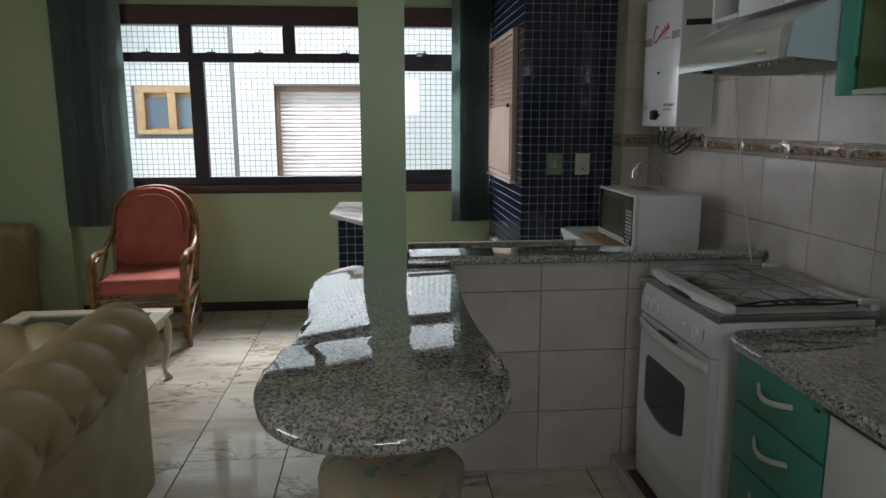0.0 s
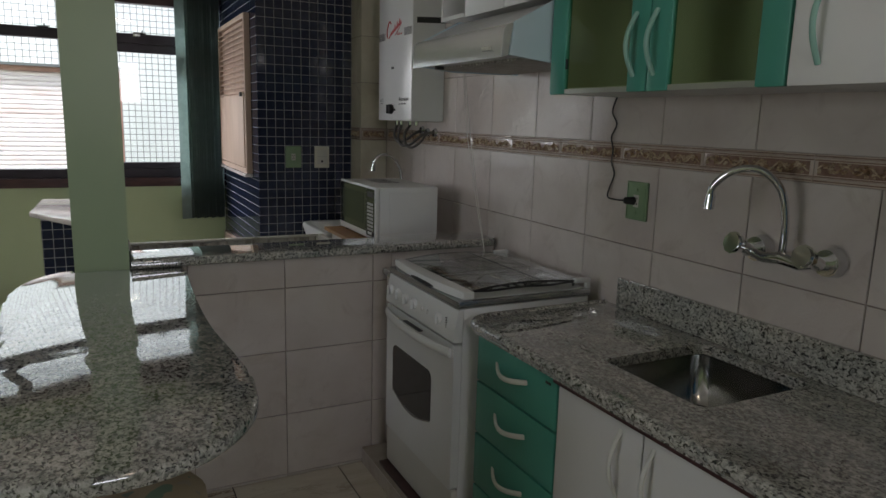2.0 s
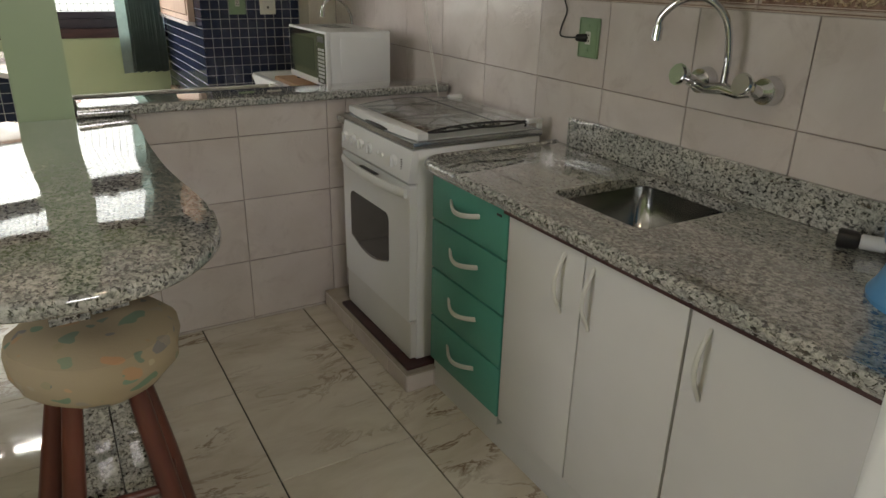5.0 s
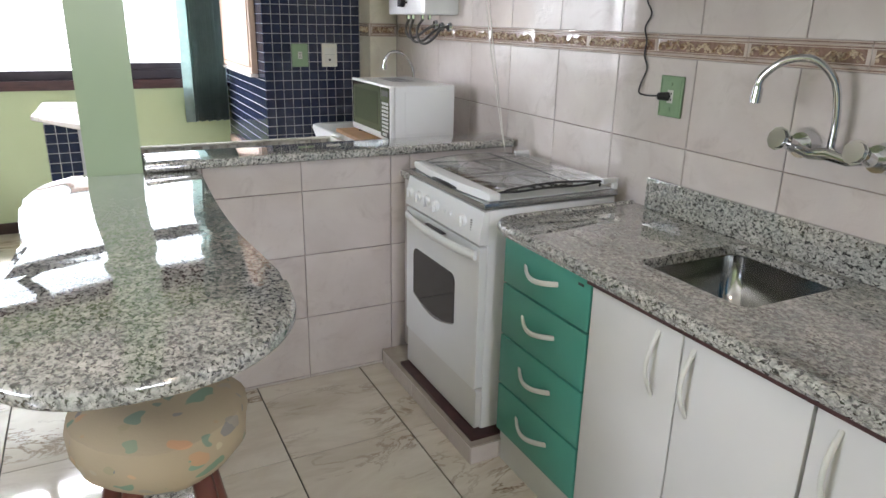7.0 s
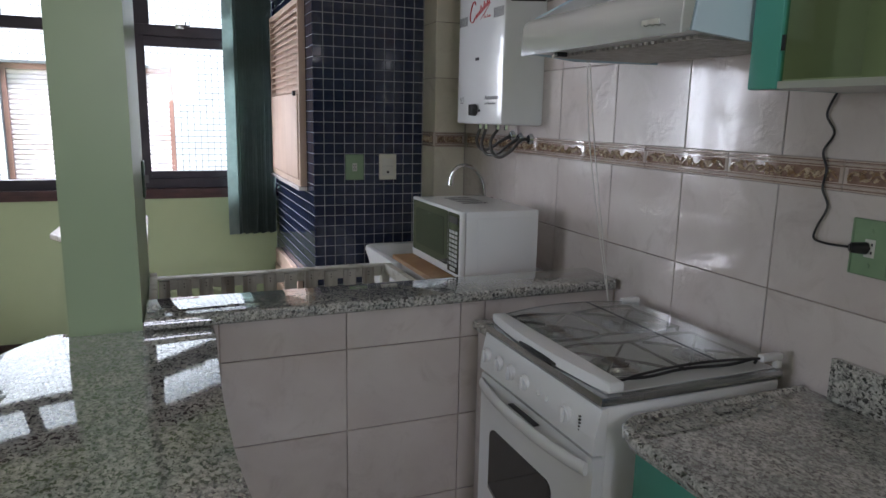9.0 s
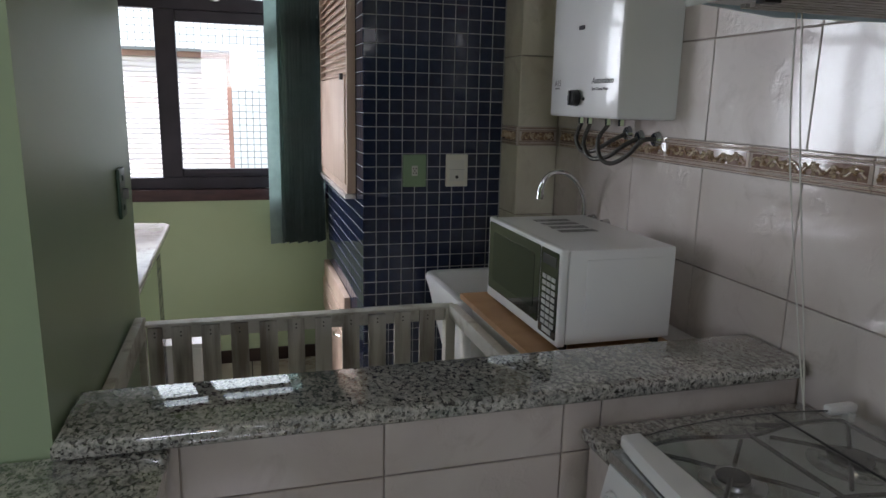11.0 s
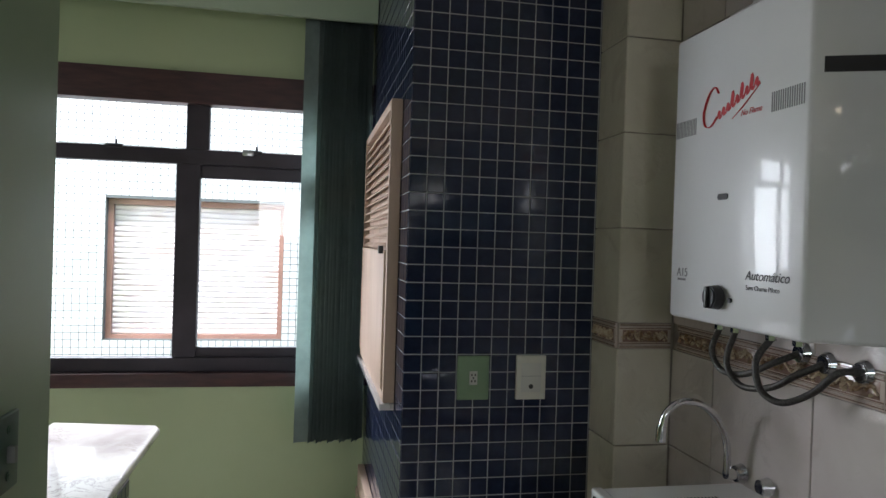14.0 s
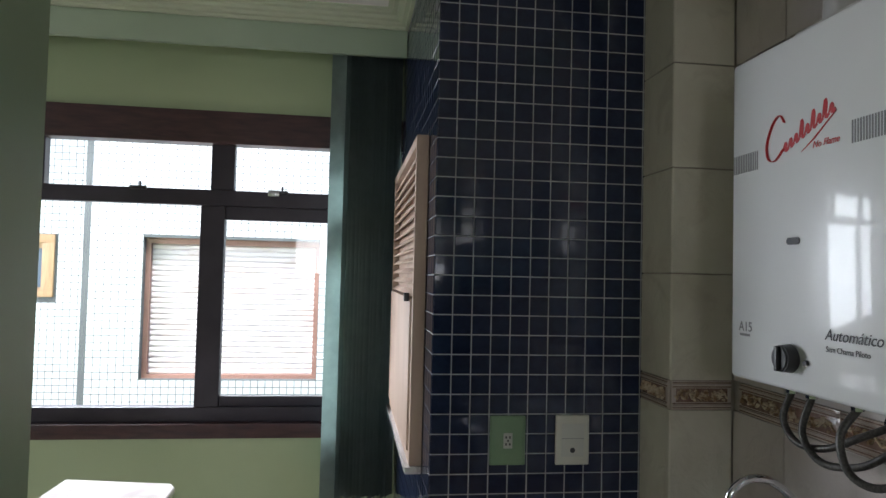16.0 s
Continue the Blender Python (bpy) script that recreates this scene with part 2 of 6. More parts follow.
M_DGREEN = varied("dark_green_plate", (0.06, 0.12, 0.075), (0.045, 0.09, 0.055), 12, 0.3)
M_IVORY = varied("ivory_plastic", (0.66, 0.65, 0.56), (0.60, 0.59, 0.50), 8, 0.3)
M_KEY = mat("grey_keys", (0.45, 0.46, 0.44), 0.4)
M_OVEN = mat("dark_glass", (0.012, 0.014, 0.013), 0.05, 0, 0.6, 0.3)
M_DGLASS2 = mat("dark_mesh_glass", (0.014, 0.022, 0.016), 0.12, 0, 0.5)
M_DARKGLASS = mat("distant_window_glass", (0.10, 0.14, 0.19), 0.08, 0, 0.6)
M_GREENGLASS = mat("green_black_glass", (0.02, 0.028, 0.018), 0.06, 0, 0.6)
M_BLUEP = varied("blue_plastic", (0.08, 0.30, 0.55), (0.07, 0.26, 0.50), 3, 0.3, coat=0.2)
M_BLUEB = varied("blue_bottle_plastic", (0.10, 0.33, 0.56), (0.08, 0.28, 0.50), 3, 0.12, coat=0.4)
M_MARBLE = marble_tile("white_marble", (0.70, 0.67, 0.64), (0.56, 0.52, 0.50), (0.38, 0.33, 0.32), 0.08, 5)
M_BORDER = varied("border_tile_glaze", (0.56, 0.48, 0.42), (0.46, 0.38, 0.32), 14, 0.15, coat=0.5)
M_BORDERLINE = varied("border_line_glaze", (0.30, 0.20, 0.155), (0.19, 0.115, 0.085), 60, 0.2, coat=0.5)
M_RELIEF = varied("border_relief_glaze", (0.60, 0.49, 0.35), (0.30, 0.19, 0.11), 45, 0.15, lo=0.40, hi=0.56, coat=0.5)


def glass(name, color, rough=0.0, base=0.04):
    m = bpy.data.materials.new(name)
    m.use_nodes = True
    n, l = m.node_tree.nodes, m.node_tree.links
    n.remove(n["Principled BSDF"])
    tr, gl, fr, mx = n.new("ShaderNodeBsdfTransparent"), n.new("ShaderNodeBsdfGlossy"), n.new("ShaderNodeLayerWeight"), n.new("ShaderNodeMixShader")
    fr.inputs["Blend"].default_value = 0.5
    pw, ma = n.new("ShaderNodeMath"), n.new("ShaderNodeMath")
    pw.operation, ma.operation = "POWER", "MULTIPLY_ADD"
    pw.inputs[1].default_value, ma.inputs[1].default_value, ma.inputs[2].default_value = 5.0, 0.9 - base, base
    l.new(fr.outputs["Facing"], pw.inputs[0])
    l.new(pw.outputs[0], ma.inputs[0])
    tr.inputs[0].default_value = (*color, 1)
    gl.inputs["Roughness"].default_value = rough
    l.new(ma.outputs[0], mx.inputs[0])
    l.new(tr.outputs[0], mx.inputs[1])
    l.new(gl.outputs[0], mx.inputs[2])
    l.new(mx.outputs[0], n["Material Output"].inputs[0])
    return m


M_PANE = glass("window_glass", (0.96, 0.98, 0.97))
M_GLASS = glass("cabinet_glass", (0.80, 0.86, 0.72), 0.02)
M_LID = glass("lid_glass_tint", (0.90, 0.92, 0.91), 0.01, 0.08)
M_LAMP = mat("opal_lamp_glass", (0.9, 0.85, 0.75), 0.4)
M_LAMP.node_tree.nodes["Principled BSDF"].inputs["Emission Color"].default_value = (1.0, 0.80, 0.55, 1)
M_LAMP.node_tree.nodes["Principled BSDF"].inputs["Emission Strength"].default_value = 6.0


def print_fabric():
    m = mat("leaf_print_fabric", (0.5, 0.42, 0.27), 0.85)
    n, l = m.node_tree.nodes, m.node_tree.links
    tc = n.new("ShaderNodeTexCoord")
    mp = n.new("ShaderNodeMapping")
    mp.inputs["Scale"].default_value = (0.8, 1.3, 1.9)
    l.new(tc.outputs["Object"], mp.inputs["Vector"])
    vo = n.new("ShaderNodeTexVoronoi")
    vo.inputs["Scale"].default_value = 17
    warp = n.new("ShaderNodeTexNoise")
    warp.inputs["Scale"].default_value = 9
    l.new(mp.outputs[0], warp.inputs["Vector"])
    add = n.new("ShaderNodeMix")
    add.data_type, add.blend_type, add.clamp_factor = "RGBA", "ADD", True
    add.inputs[0].default_value = 0.16
    l.new(mp.outputs[0], add.inputs[6])
    l.new(warp.outputs["Color"], add.inputs[7])
    l.new(add.outputs[2], vo.inputs["Vector"])
    mask = ramp(m, vo.outputs["Distance"], [(0.36, (1, 1, 1)), (0.39, (0, 0, 0))])
    cells = ramp(m, vo.outputs["Color"], [(0.2, (0.06, 0.22, 0.15)), (0.38, (0.12, 0.14, 0.18)), (0.5, (0.50, 0.42, 0.27)), (0.62, (0.55, 0.25, 0.11)), (0.8, (0.10, 0.28, 0.20))])
    to_color(m, mixed(m, mask, (0.36, 0.29, 0.19), mixed(m, 0.35, cells, (0.36, 0.29, 0.19))))
    bump(m, noise_tex(m, mp.outputs[0], 140, 2), 0.4, 0.001)
    return m


M_PRINT = print_fabric()


# ---- building blocks ----
def mesh_of(bm, name, material, smooth=False):
    me = bpy.data.meshes.new(name)
    bmesh.ops.recalc_face_normals(bm, faces=bm.faces)
    bm.to_mesh(me)
    bm.free()
    for m in (material if isinstance(material, (list, tuple)) else [material]):
        me.materials.append(m)
    if smooth:
        me.polygons.foreach_set("use_smooth", [True] * len(me.polygons))
        me.set_sharp_from_angle(angle=radians(38))
    return me


def part(name, bm, material, parent=None, label="", smooth=True, kind=""):
    ob = new(name, mesh_of(bm, name, material, smooth))
    if parent:
        ob.parent = parent
    return tagged(ob, label=label, kind=kind)


def thing(name, label, category, group="", at=(0, 0, 0), turn=0):
    ob = new(name)
    ob.empty_display_size = 0.1
    ob.location, ob.rotation_euler = at, (0, 0, radians(turn))
    return tagged(ob, label, category, group)


def box(lo, hi, bevel=0.0, seg=2, bm=None):
    own = bmesh.new()
    r = bmesh.ops.create_cube(own, size=1)
    for v in r["verts"]:
        v.co = Vector([lo[i] + (v.co[i] + 0.5) * (hi[i] - lo[i]) for i in range(3)])
    if bevel:
        bmesh.ops.bevel(own, geom=list(own.edges), offset=bevel, segments=seg, affect="EDGES", profile=0.6)
    if bm is None:
        return own
    return merge(bm, own)


def merge(bm, other):
    tmp = bpy.data.meshes.new("tmp")
    other.to_mesh(tmp)
    other.free()
    bm.from_mesh(tmp)
    bpy.data.meshes.remove(tmp)
    return bm


def cyl(p, q, r1, r2=None, seg=20, bevel=0.0, bm=None):
    own = bmesh.new()
    p, q = Vector(p), Vector(q)
    d = q - p
    bmesh.ops.create_cone(own, cap_ends=True, segments=seg, radius1=r1, radius2=r1 if r2 is None else r2, depth=d.length)
    if bevel:
        ed = [e for e in own.edges if len(e.link_faces) == 2 and any(len(f.verts) > 4 for f in e.link_faces)]
        bmesh.ops.bevel(own, geom=ed, offset=bevel, segments=2, affect="EDGES")
    own.transform(Matrix.Translation((p + q) / 2) @ d.to_track_quat("Z", "Y").to_matrix().to_4x4())
    return own if bm is None else merge(bm, own)


def prism(pts, z0, z1, bevel=0.0, seg=3):
    bm = bmesh.new()
    vs = [bm.verts.new((x, y, z0)) for x, y in pts]
    f = bm.faces.new(vs)
    r = bmesh.ops.extrude_face_region(bm, geom=[f])
    for v in [g for g in r["geom"] if isinstance(g, bmesh.types.BMVert)]:
        v.co.z = z1
    if bevel:
        ed = [e for e in bm.edges if abs(e.verts[0].co.z - e.verts[1].co.z) < 1e-6]
        bmesh.ops.bevel(bm, geom=ed, offset=bevel, segments=seg, affect="EDGES", profile=0.5)
    return bm


def sweep(path, r, seg=10, closed_ends=True, bm=None, scale=(1, 1)):
    own = bmesh.new()
    path = [Vector(p) for p in path]
    rs = r if isinstance(r, (list, tuple)) else [r] * len(path)
    rings, ref = [], None
    for i, p in enumerate(path):
        t = (path[min(i + 1, len(path) - 1)] - path[max(i - 1, 0)]).normalized()
        if ref is None:
            ref = Vector((0, 0, 1)) if abs(t.z) < 0.9 else Vector((1, 0, 0))
        u = (ref - t * ref.dot(t)).normalized()
        ref = u
        w = t.cross(u)
        rings.append([own.verts.new(p + (u * math.cos(a) * scale[0] + w * math.sin(a) * scale[1]) * rs[i]) for a in [k * math.tau / seg for k in range(seg)]])
    for a, b in zip(rings, rings[1:]):
        for k in range(seg):
            own.faces.new((a[k], a[(k + 1) % seg], b[(k + 1) % seg], b[k]))
    if closed_ends:
        own.faces.new(list(reversed(rings[0])))
        own.faces.new(rings[-1])
    return own if bm is None else merge(bm, own)


def smooth_path(pts, n=8, closed=False):
    pts = [Vector(p) for p in pts]
    out, m = [], len(pts)
    for i in range(m if closed else m - 1):
        g = (lambda k: pts[k % m]) if closed else (lambda k: pts[min(max(k, 0), m - 1)])
        a, b, c, d = g(i - 1), g(i), g(i + 1), g(i + 2)
        for k in range(n):
            t = k / n
            out.append(0.5 * ((2 * b) + (c - a) * t + (2 * a - 5 * b + 4 * c - d) * t * t + (3 * b - a - 3 * c + d) * t ** 3))
    if not closed:
        out.append(pts[-1])
    return out


def wall_box(name, lo, hi, material, label="", parent=None):
    return part(name, box(lo, hi), material, parent, label, smooth=False, kind="structure")


SOFA1_AT, SOFA1_TURN = (-0.975, 1.15, 0), 90
SOFA2_AT, SOFA2_TURN = (-2.66, 5.41, 0), 180

# ---- plan: metres, floor at z = 0 ----
XR, YW, ZC = 1.50, 5.53, 2.74
XL, YS = -3.95, -1.6
HWY = 2.77
WX0, WX1, WZ0, WZ1 = -2.08, 0.765, 0.955, 2.335
BAR_Z, CAP_Z, TOP_Z = 0.92, 0.955, 0.858


wall_east = wall_box("wall_east", (XR + 0.008, YS, 0), (XR + 0.16, 4.10, ZC), M_WGROUT, "cream glazed tiles with a floral border on the kitchen wall")
# The high opening is made up; it only lets the back fill in.
bm = bmesh.new()
for lo, hi in (((XL, YS - 0.15, 0), (-0.25, YS, ZC)), ((0.65, YS - 0.15, 0), (XR + 0.16, YS, ZC)), ((-0.25, YS - 0.15, 0), (0.65, YS, 1.6)), ((-0.25, YS - 0.15, 2.3), (0.65, YS, ZC))):
    box(lo, hi, bm=bm)
part("wall_south", bm, M_GREEN, None, "plain light green painted wall with an unseen opening added for fill light", smooth=False, kind="structure")
wall_box("wall_pier", (XL, 5.44, 0), (-2.44, YW, ZC), M_GREEN, "light green painted wall return beside the blinds")
# West wall, with an unseen opening added for the fill lamp.
bm = bmesh.new()
for lo, hi in (((XL - 0.15, YS - 0.15, 0), (XL, 0.15, ZC)), ((XL - 0.15, 2.05, 0), (XL, YW + 0.2, ZC)), ((XL - 0.15, 0.15, 0), (XL, 2.05, 0.95)), ((XL - 0.15, 0.15, 2.25), (XL, 2.05, ZC))):
    box(lo, hi, bm=bm)
part("wall_west", bm, M_GREEN, None, "light green painted wall beside the sofa", smooth=False, kind="structure")
ceiling = wall_box("ceiling", (XL - 0.15, YS - 0.15, ZC), (XR + 0.16, YW + 0.2, ZC + 0.15), M_CEIL, "off-white painted plaster ceiling")
floor = wall_box("floor", (XL - 0.15, YS - 0.15, -0.2), (XR + 0.16, YW + 0.2, -0.006), M_DGROUT, "glossy marble-look ceramic floor tiles with dark joints")
bm = bmesh.new()
for lo, hi in (((XL, YW, 0), (XR + 0.16, YW + 0.2, WZ0)), ((XL, YW, WZ1), (XR + 0.16, YW + 0.2, ZC)),
               ((XL, YW, WZ0), (WX0, YW + 0.2, WZ1)), ((WX1, YW, WZ0), (XR + 0.16, YW + 0.2, WZ1))):
    box(lo, hi, bm=bm)
wall_north = part("wall_north", bm, M_GREEN, None, "light green painted wall under a wide window", smooth=False, kind="structure")
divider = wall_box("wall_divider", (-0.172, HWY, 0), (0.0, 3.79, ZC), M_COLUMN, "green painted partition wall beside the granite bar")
half_wall = wall_box("half_wall", (0.0, HWY + 0.008, 0), (XR, 2.93, 0.92), M_WGROUT, "low tiled wall under a granite cap")
blue_pier = wall_box("blue_pier", (0.7675, 4.2675, 0), (XR + 0.16, YW, ZC), M_GROUT, "pier covered with dark blue glazed mosaic")
cream_pier = wall_box("cream_pier", (1.341, 4.096, 0), (XR + 0.16, 4.27, ZC), M_WGROUT, "narrow pier faced with cream glazed tiles")


def crown(name, path, label, material, closed=False):
    """A stepped moulding under the ceiling; the path runs with the room on its left."""
    prof = [(0.0, -0.062), (0.014, -0.062), (0.015, -0.050), (0.030, -0.047), (0.033, -0.036), (0.050, -0.032), (0.054, -0.020), (0.072, -0.016), (0.075, -0.006), (0.092, -0.004), (0.092, 0.0), (0, 0)]
    bm = bmesh.new()
    pts = [Vector((x, y, 0)) for x, y in path]
    rings = []
    for i, p in enumerate(pts):
        d0 = (p - pts[i - 1]).normalized() if i else (pts[1] - p).normalized()
        d1 = (pts[i + 1] - p).normalized() if i < len(pts) - 1 else d0
        n0, n1 = Vector((-d0.y, d0.x, 0)), Vector((-d1.y, d1.x, 0))
        n = (n0 + n1).normalized()
        n /= max(n.dot(n0), 0.3)
        rings.append([bm.verts.new((p.x + n.x * u, p.y + n.y * u, ZC + v)) for u, v in prof])
    k = len(prof)
    for a, b in zip(rings, rings[1:]):
        for j in range(k):
            bm.faces.new((a[j], a[(j + 1) % k], b[(j + 1) % k], b[j]))
    bm.faces.new(rings[0])
    bm.faces.new(list(reversed(rings[-1])))
    return part(name, bm, material, None, label, smooth=False, kind="structure")


crown("trim", [(XR, YS), (XR, 4.09), (1.335, 4.09), (1.335, 4.265), (0.765, 4.265), (0.765, 5.34), (XL, 5.34), (XL, YS), (XR, YS)], "pale green stepped crown moulding round the ceiling", M_CROWN)
bm = box((XL, 5.342, 2.566), (0.763, 5.368, 2.739), 0.003)
box((-2.438, 5.441, 2.64), (0.763, YW - 0.001, 2.739), bm=bm)
part("pelmet", bm, M_CROWN2, None, "pale green board pelmet above the blinds", kind="structure")
bm = box((-2.438, YW - 0.014, 0), (0.763, YW, 0.075), 0.003)
part("baseboard", bm, M_BASE, None, "dark brown wooden skirting board", kind="structure")
bm = box((XL, YS, 0), (XL + 0.014, 5.438, 0.075), 0.003)
part("baseboard_1", bm, M_BASE, None, "dark brown wooden skirting board", kind="structure")


# ---- window ----
def window_unit():
    w = tagged(new("window_1"), "wide sliding window with dark brown frame and vent panes", "window", kind="structure")
    y0, y1 = YW + 0.01, YW + 0.07
    bars = [("frame", (WX0, y0 - 0.03, WZ1 - 0.14), (WX1, y1, WZ1)), ("window_frame", (WX0, y0, WZ0 + 0.05), (WX0 + 0.07, y1, WZ1 - 0.14)), ("window_frame", (WX1 - 0.05, y0, WZ0 + 0.05), (WX1, y1, WZ1 - 0.14)),
            ("window_frame", (WX0 + 0.07, y0, 1.930), (WX1 - 0.05, y1, 1.998)), ("window_frame", (WX0 + 0.07, y0, WZ0 + 0.05), (WX1 - 0.05, y1, 1.068))]
    for n, lo, hi in bars:
        part("window_frame", box(lo, hi, 0.004), M_WOOD_DARK if n == "frame" else M_ALU, w, smooth=False)
    part("window_sill", box((WX0, YW - 0.03, WZ0 - 0.012), (WX1, YW + 0.07, WZ0 + 0.05), 0.006), M_WOOD_DARK, w, "dark reddish wooden window board")
    for x0, x1 in ((-1.579, -1.489), (-0.82, -0.728), (-0.055, 0.043)):
        part("mullion", box((x0, y0 + 0.004, 1.998), (x1, y1 - 0.004, WZ1 - 0.14), 0.003), M_ALU, w, smooth=False)
    for x0, x1, dy in ((-1.522, -1.416, 0), (-0.092, 0.009, 0.0)):
        part("mullion", box((x0, y0 + 0.004, 1.068), (x1, y1 - 0.004, 1.93), 0.003), M_ALU, w, smooth=False)
    bm = box((0.009, y0 + 0.02, 1.068), (0.715, y0 + 0.05, 1.112), 0.002)
    box((0.009, y0 + 0.02, 1.872), (0.715, y0 + 0.05, 1.93), 0.002, bm=bm)
    part("sash", bm, M_ALU, w, smooth=False)
    for x0, x1, z0, z1 in ((-2.01, -1.522, 1.068, 1.93), (-1.416, -0.092, 1.068, 1.93), (0.009, 0.715, 1.112, 1.872), (-2.01, -1.579, 1.998, 2.195), (-1.489, -0.82, 1.998, 2.195), (-0.728, -0.055, 1.998, 2.195), (0.043, 0.715, 1.998, 2.195)):
        g = part("pane", box((x0 - 0.004, y0 + 0.032, z0 - 0.004), (x1 + 0.004, y0 + 0.036, z1 + 0.004)), M_PANE, w, smooth=False)
        g.visible_shadow = False
    for x in (-1.82, -1.35, -1.0, -0.35, 0.24):
        h = part("latch", box((x - 0.035, y0 - 0.012, 1.988), (x + 0.035, y0 + 0.004, 2.004), 0.003), M_BLACK, w)
        part("latch_pin", cyl((x + 0.01, y0 - 0.01, 2.0), (x + 0.01, y0 - 0.01, 2.022), 0.005, seg=10), M_BLACK, h)
    part("latch", box((0.19, y0 - 0.022, 1.975), (0.24, y0 + 0.002, 2.005), 0.004), M_STEEL, w, "small grey metal window latch")
    return w


window_unit()


def blinds(name, x0, xs, xw, z0, group, label):
    b = thing(name, label, "vertical blind", group)
    for i, (x, ang, w) in enumerate(xs):
        bm = bmesh.new()
        prof = [(-0.5, 0.0), (-0.25, 0.006), (0, 0.008), (0.25, 0.006), (0.5, 0.0)]
        vs = []
        for z in (z0 + 0.004 * (i % 3), 2.62):
            vs.append([bm.verts.new((px * w, py, z)) for px, py in prof])
        for j in range(4):
            bm.faces.new((vs[0][j], vs[0][j + 1], vs[1][j + 1], vs[1][j]))
        bmesh.ops.solidify(bm, geom=bm.faces[:], thickness=0.0012)
        o = part("slat", bm, M_BLIND, b)
        o.location, o.rotation_euler = (x, 5.455 - 0.03, 0), (0, 0, radians(ang))
    part("track", box((xs[0][0] - 0.05, 5.41 + 0.032, 2.615), (xs[-1][0] + 0.05, 5.41 + 0.062, 2.638), 0.002), M_WHITE2, b)
    return b


rb = random.Random(3)
blinds("vertical_blind", 0.46, [(0.495, 8, 0.088)] + [(0.535 + 0.017 * i, 62 + rb.uniform(-6, 6), 0.085) for i in range(13)], 0.09, 0.71, "vertical blinds at the window", "grey-green fabric vertical blind drawn aside beside the blue pier")
blinds("vertical_blind", -2.4, [(-2.40 + 0.034 * i, 50 + rb.uniform(-14, 14), 0.088) for i in range(13)], 0.09, 0.71, "vertical blinds at the window", "grey-green fabric vertical blind bunched beside the armchair")


# ---- neighbour building outside ----
FY = 9.8
ground = wall_box("ground", (-30, YW + 0.2, -9.3), (30, 40, -9.0), M_CONC, "grey concrete yard far below the window")
nb = thing("neighbour_building", "white tiled apartment block across a light shaft", "building")
SHX0, SHX1, SHZ0, SHZ1 = -1.52, 0.24, 0.53, 1.97
BWX0, BWX1, BWZ0, BWZ1 = -3.53, -2.58, 1.32, 1.99
bm = bmesh.new()
for lo, hi in (((-2.1, FY, -9), (SHX0, FY + 0.3, 9)), ((SHX1, FY, -9), (6, FY + 0.3, 9)), ((SHX0, FY, -9), (SHX1, FY + 0.3, SHZ0)), ((SHX0, FY, SHZ1), (SHX1, FY + 0.3, 9)), ((SHX0, FY + 0.16, SHZ0), (SHX1, FY + 0.3, SHZ1)),
               ((-2.1, FY + 0.302, -9), (-2.08, FY + 0.58, 9)), ((BWX1, FY + 0.55, -9), (-2.082, FY + 0.8, 9)), ((-8, FY + 0.55, -9), (BWX0, FY + 0.8, 9)), ((BWX0, FY + 0.55, -9), (BWX1, FY + 0.8, BWZ0)), ((BWX0, FY + 0.55, BWZ1), (BWX1, FY + 0.8, 9))):
    box(lo, hi, bm=bm)
part("wall", bm, M_FJOINT, nb, "pale grey rendered wall behind white tiles", smooth=False)


def quad_field(name, quads, material, parent, label=""):
    verts, faces = [], []
    for q in quads:
        n = len(verts)
        verts += q
        faces.append((n, n + 1, n + 2, n + 3))
    me = bpy.data.meshes.new(name)
    me.from_pydata(verts, [], faces)
    me.materials.append(material)
    ob = new(name, me)
    ob.parent = parent
    return tagged(ob, label=label, kind="stuff")


p, t = 0.0735, 0.066
qs = []
for i in range(-44, 60):
    for k in range(-14, 48):
        x, z = SHX0 + i * p, SHZ0 + k * p
        xm, zm = x + p / 2, z + p / 2
        if xm > -2.06:
            if SHX0 - 0.01 < xm < SHX1 + 0.01 and SHZ0 - 0.01 < zm < SHZ1 + 0.01:
                continue
            y = FY - 0.004
        elif xm < -2.12:
            if BWX0 - 0.02 < xm < BWX1 + 0.02 and BWZ0 - 0.02 < zm < BWZ1 + 0.02:
                continue
            y = FY + 0.546
        else:
            continue
        qs.append([(x, y, z), (x + t, y, z), (x + t, y, z + t), (x, y, z + t)])
for i in range(8):
    for k in range(-14, 48):
        y, z = FY + i * p, SHZ0 + k * p
        if i * p + t < 0.55:
            qs.append([(-2.104, y + t, z), (-2.104, y, z), (-2.104, y, z + t), (-2.104, y + t, z + t)])
quad_field("facade_tiles", qs, M_FTILES, nb, "small square white facade tiles")
sh = part("shutter_frame", box((SHX0, FY + 0.08, SHZ0), (SHX0 + 0.05, FY + 0.16, SHZ1)), M_BROWN, nb, "brown metal shutter frame")
bm = box((SHX1 - 0.05, FY + 0.08, SHZ0), (SHX1, FY + 0.16, SHZ1))
box((SHX0 + 0.05, FY + 0.08, SHZ1 - 0.06), (SHX1 - 0.05, FY + 0.16, SHZ1), bm=bm)
box((SHX0 + 0.05, FY + 0.08, SHZ0), (SHX1 - 0.05, FY + 0.16, SHZ0 + 0.04), bm=bm)
part("shutter_frame", bm, M_BROWN, nb, "brown metal shutter frame")
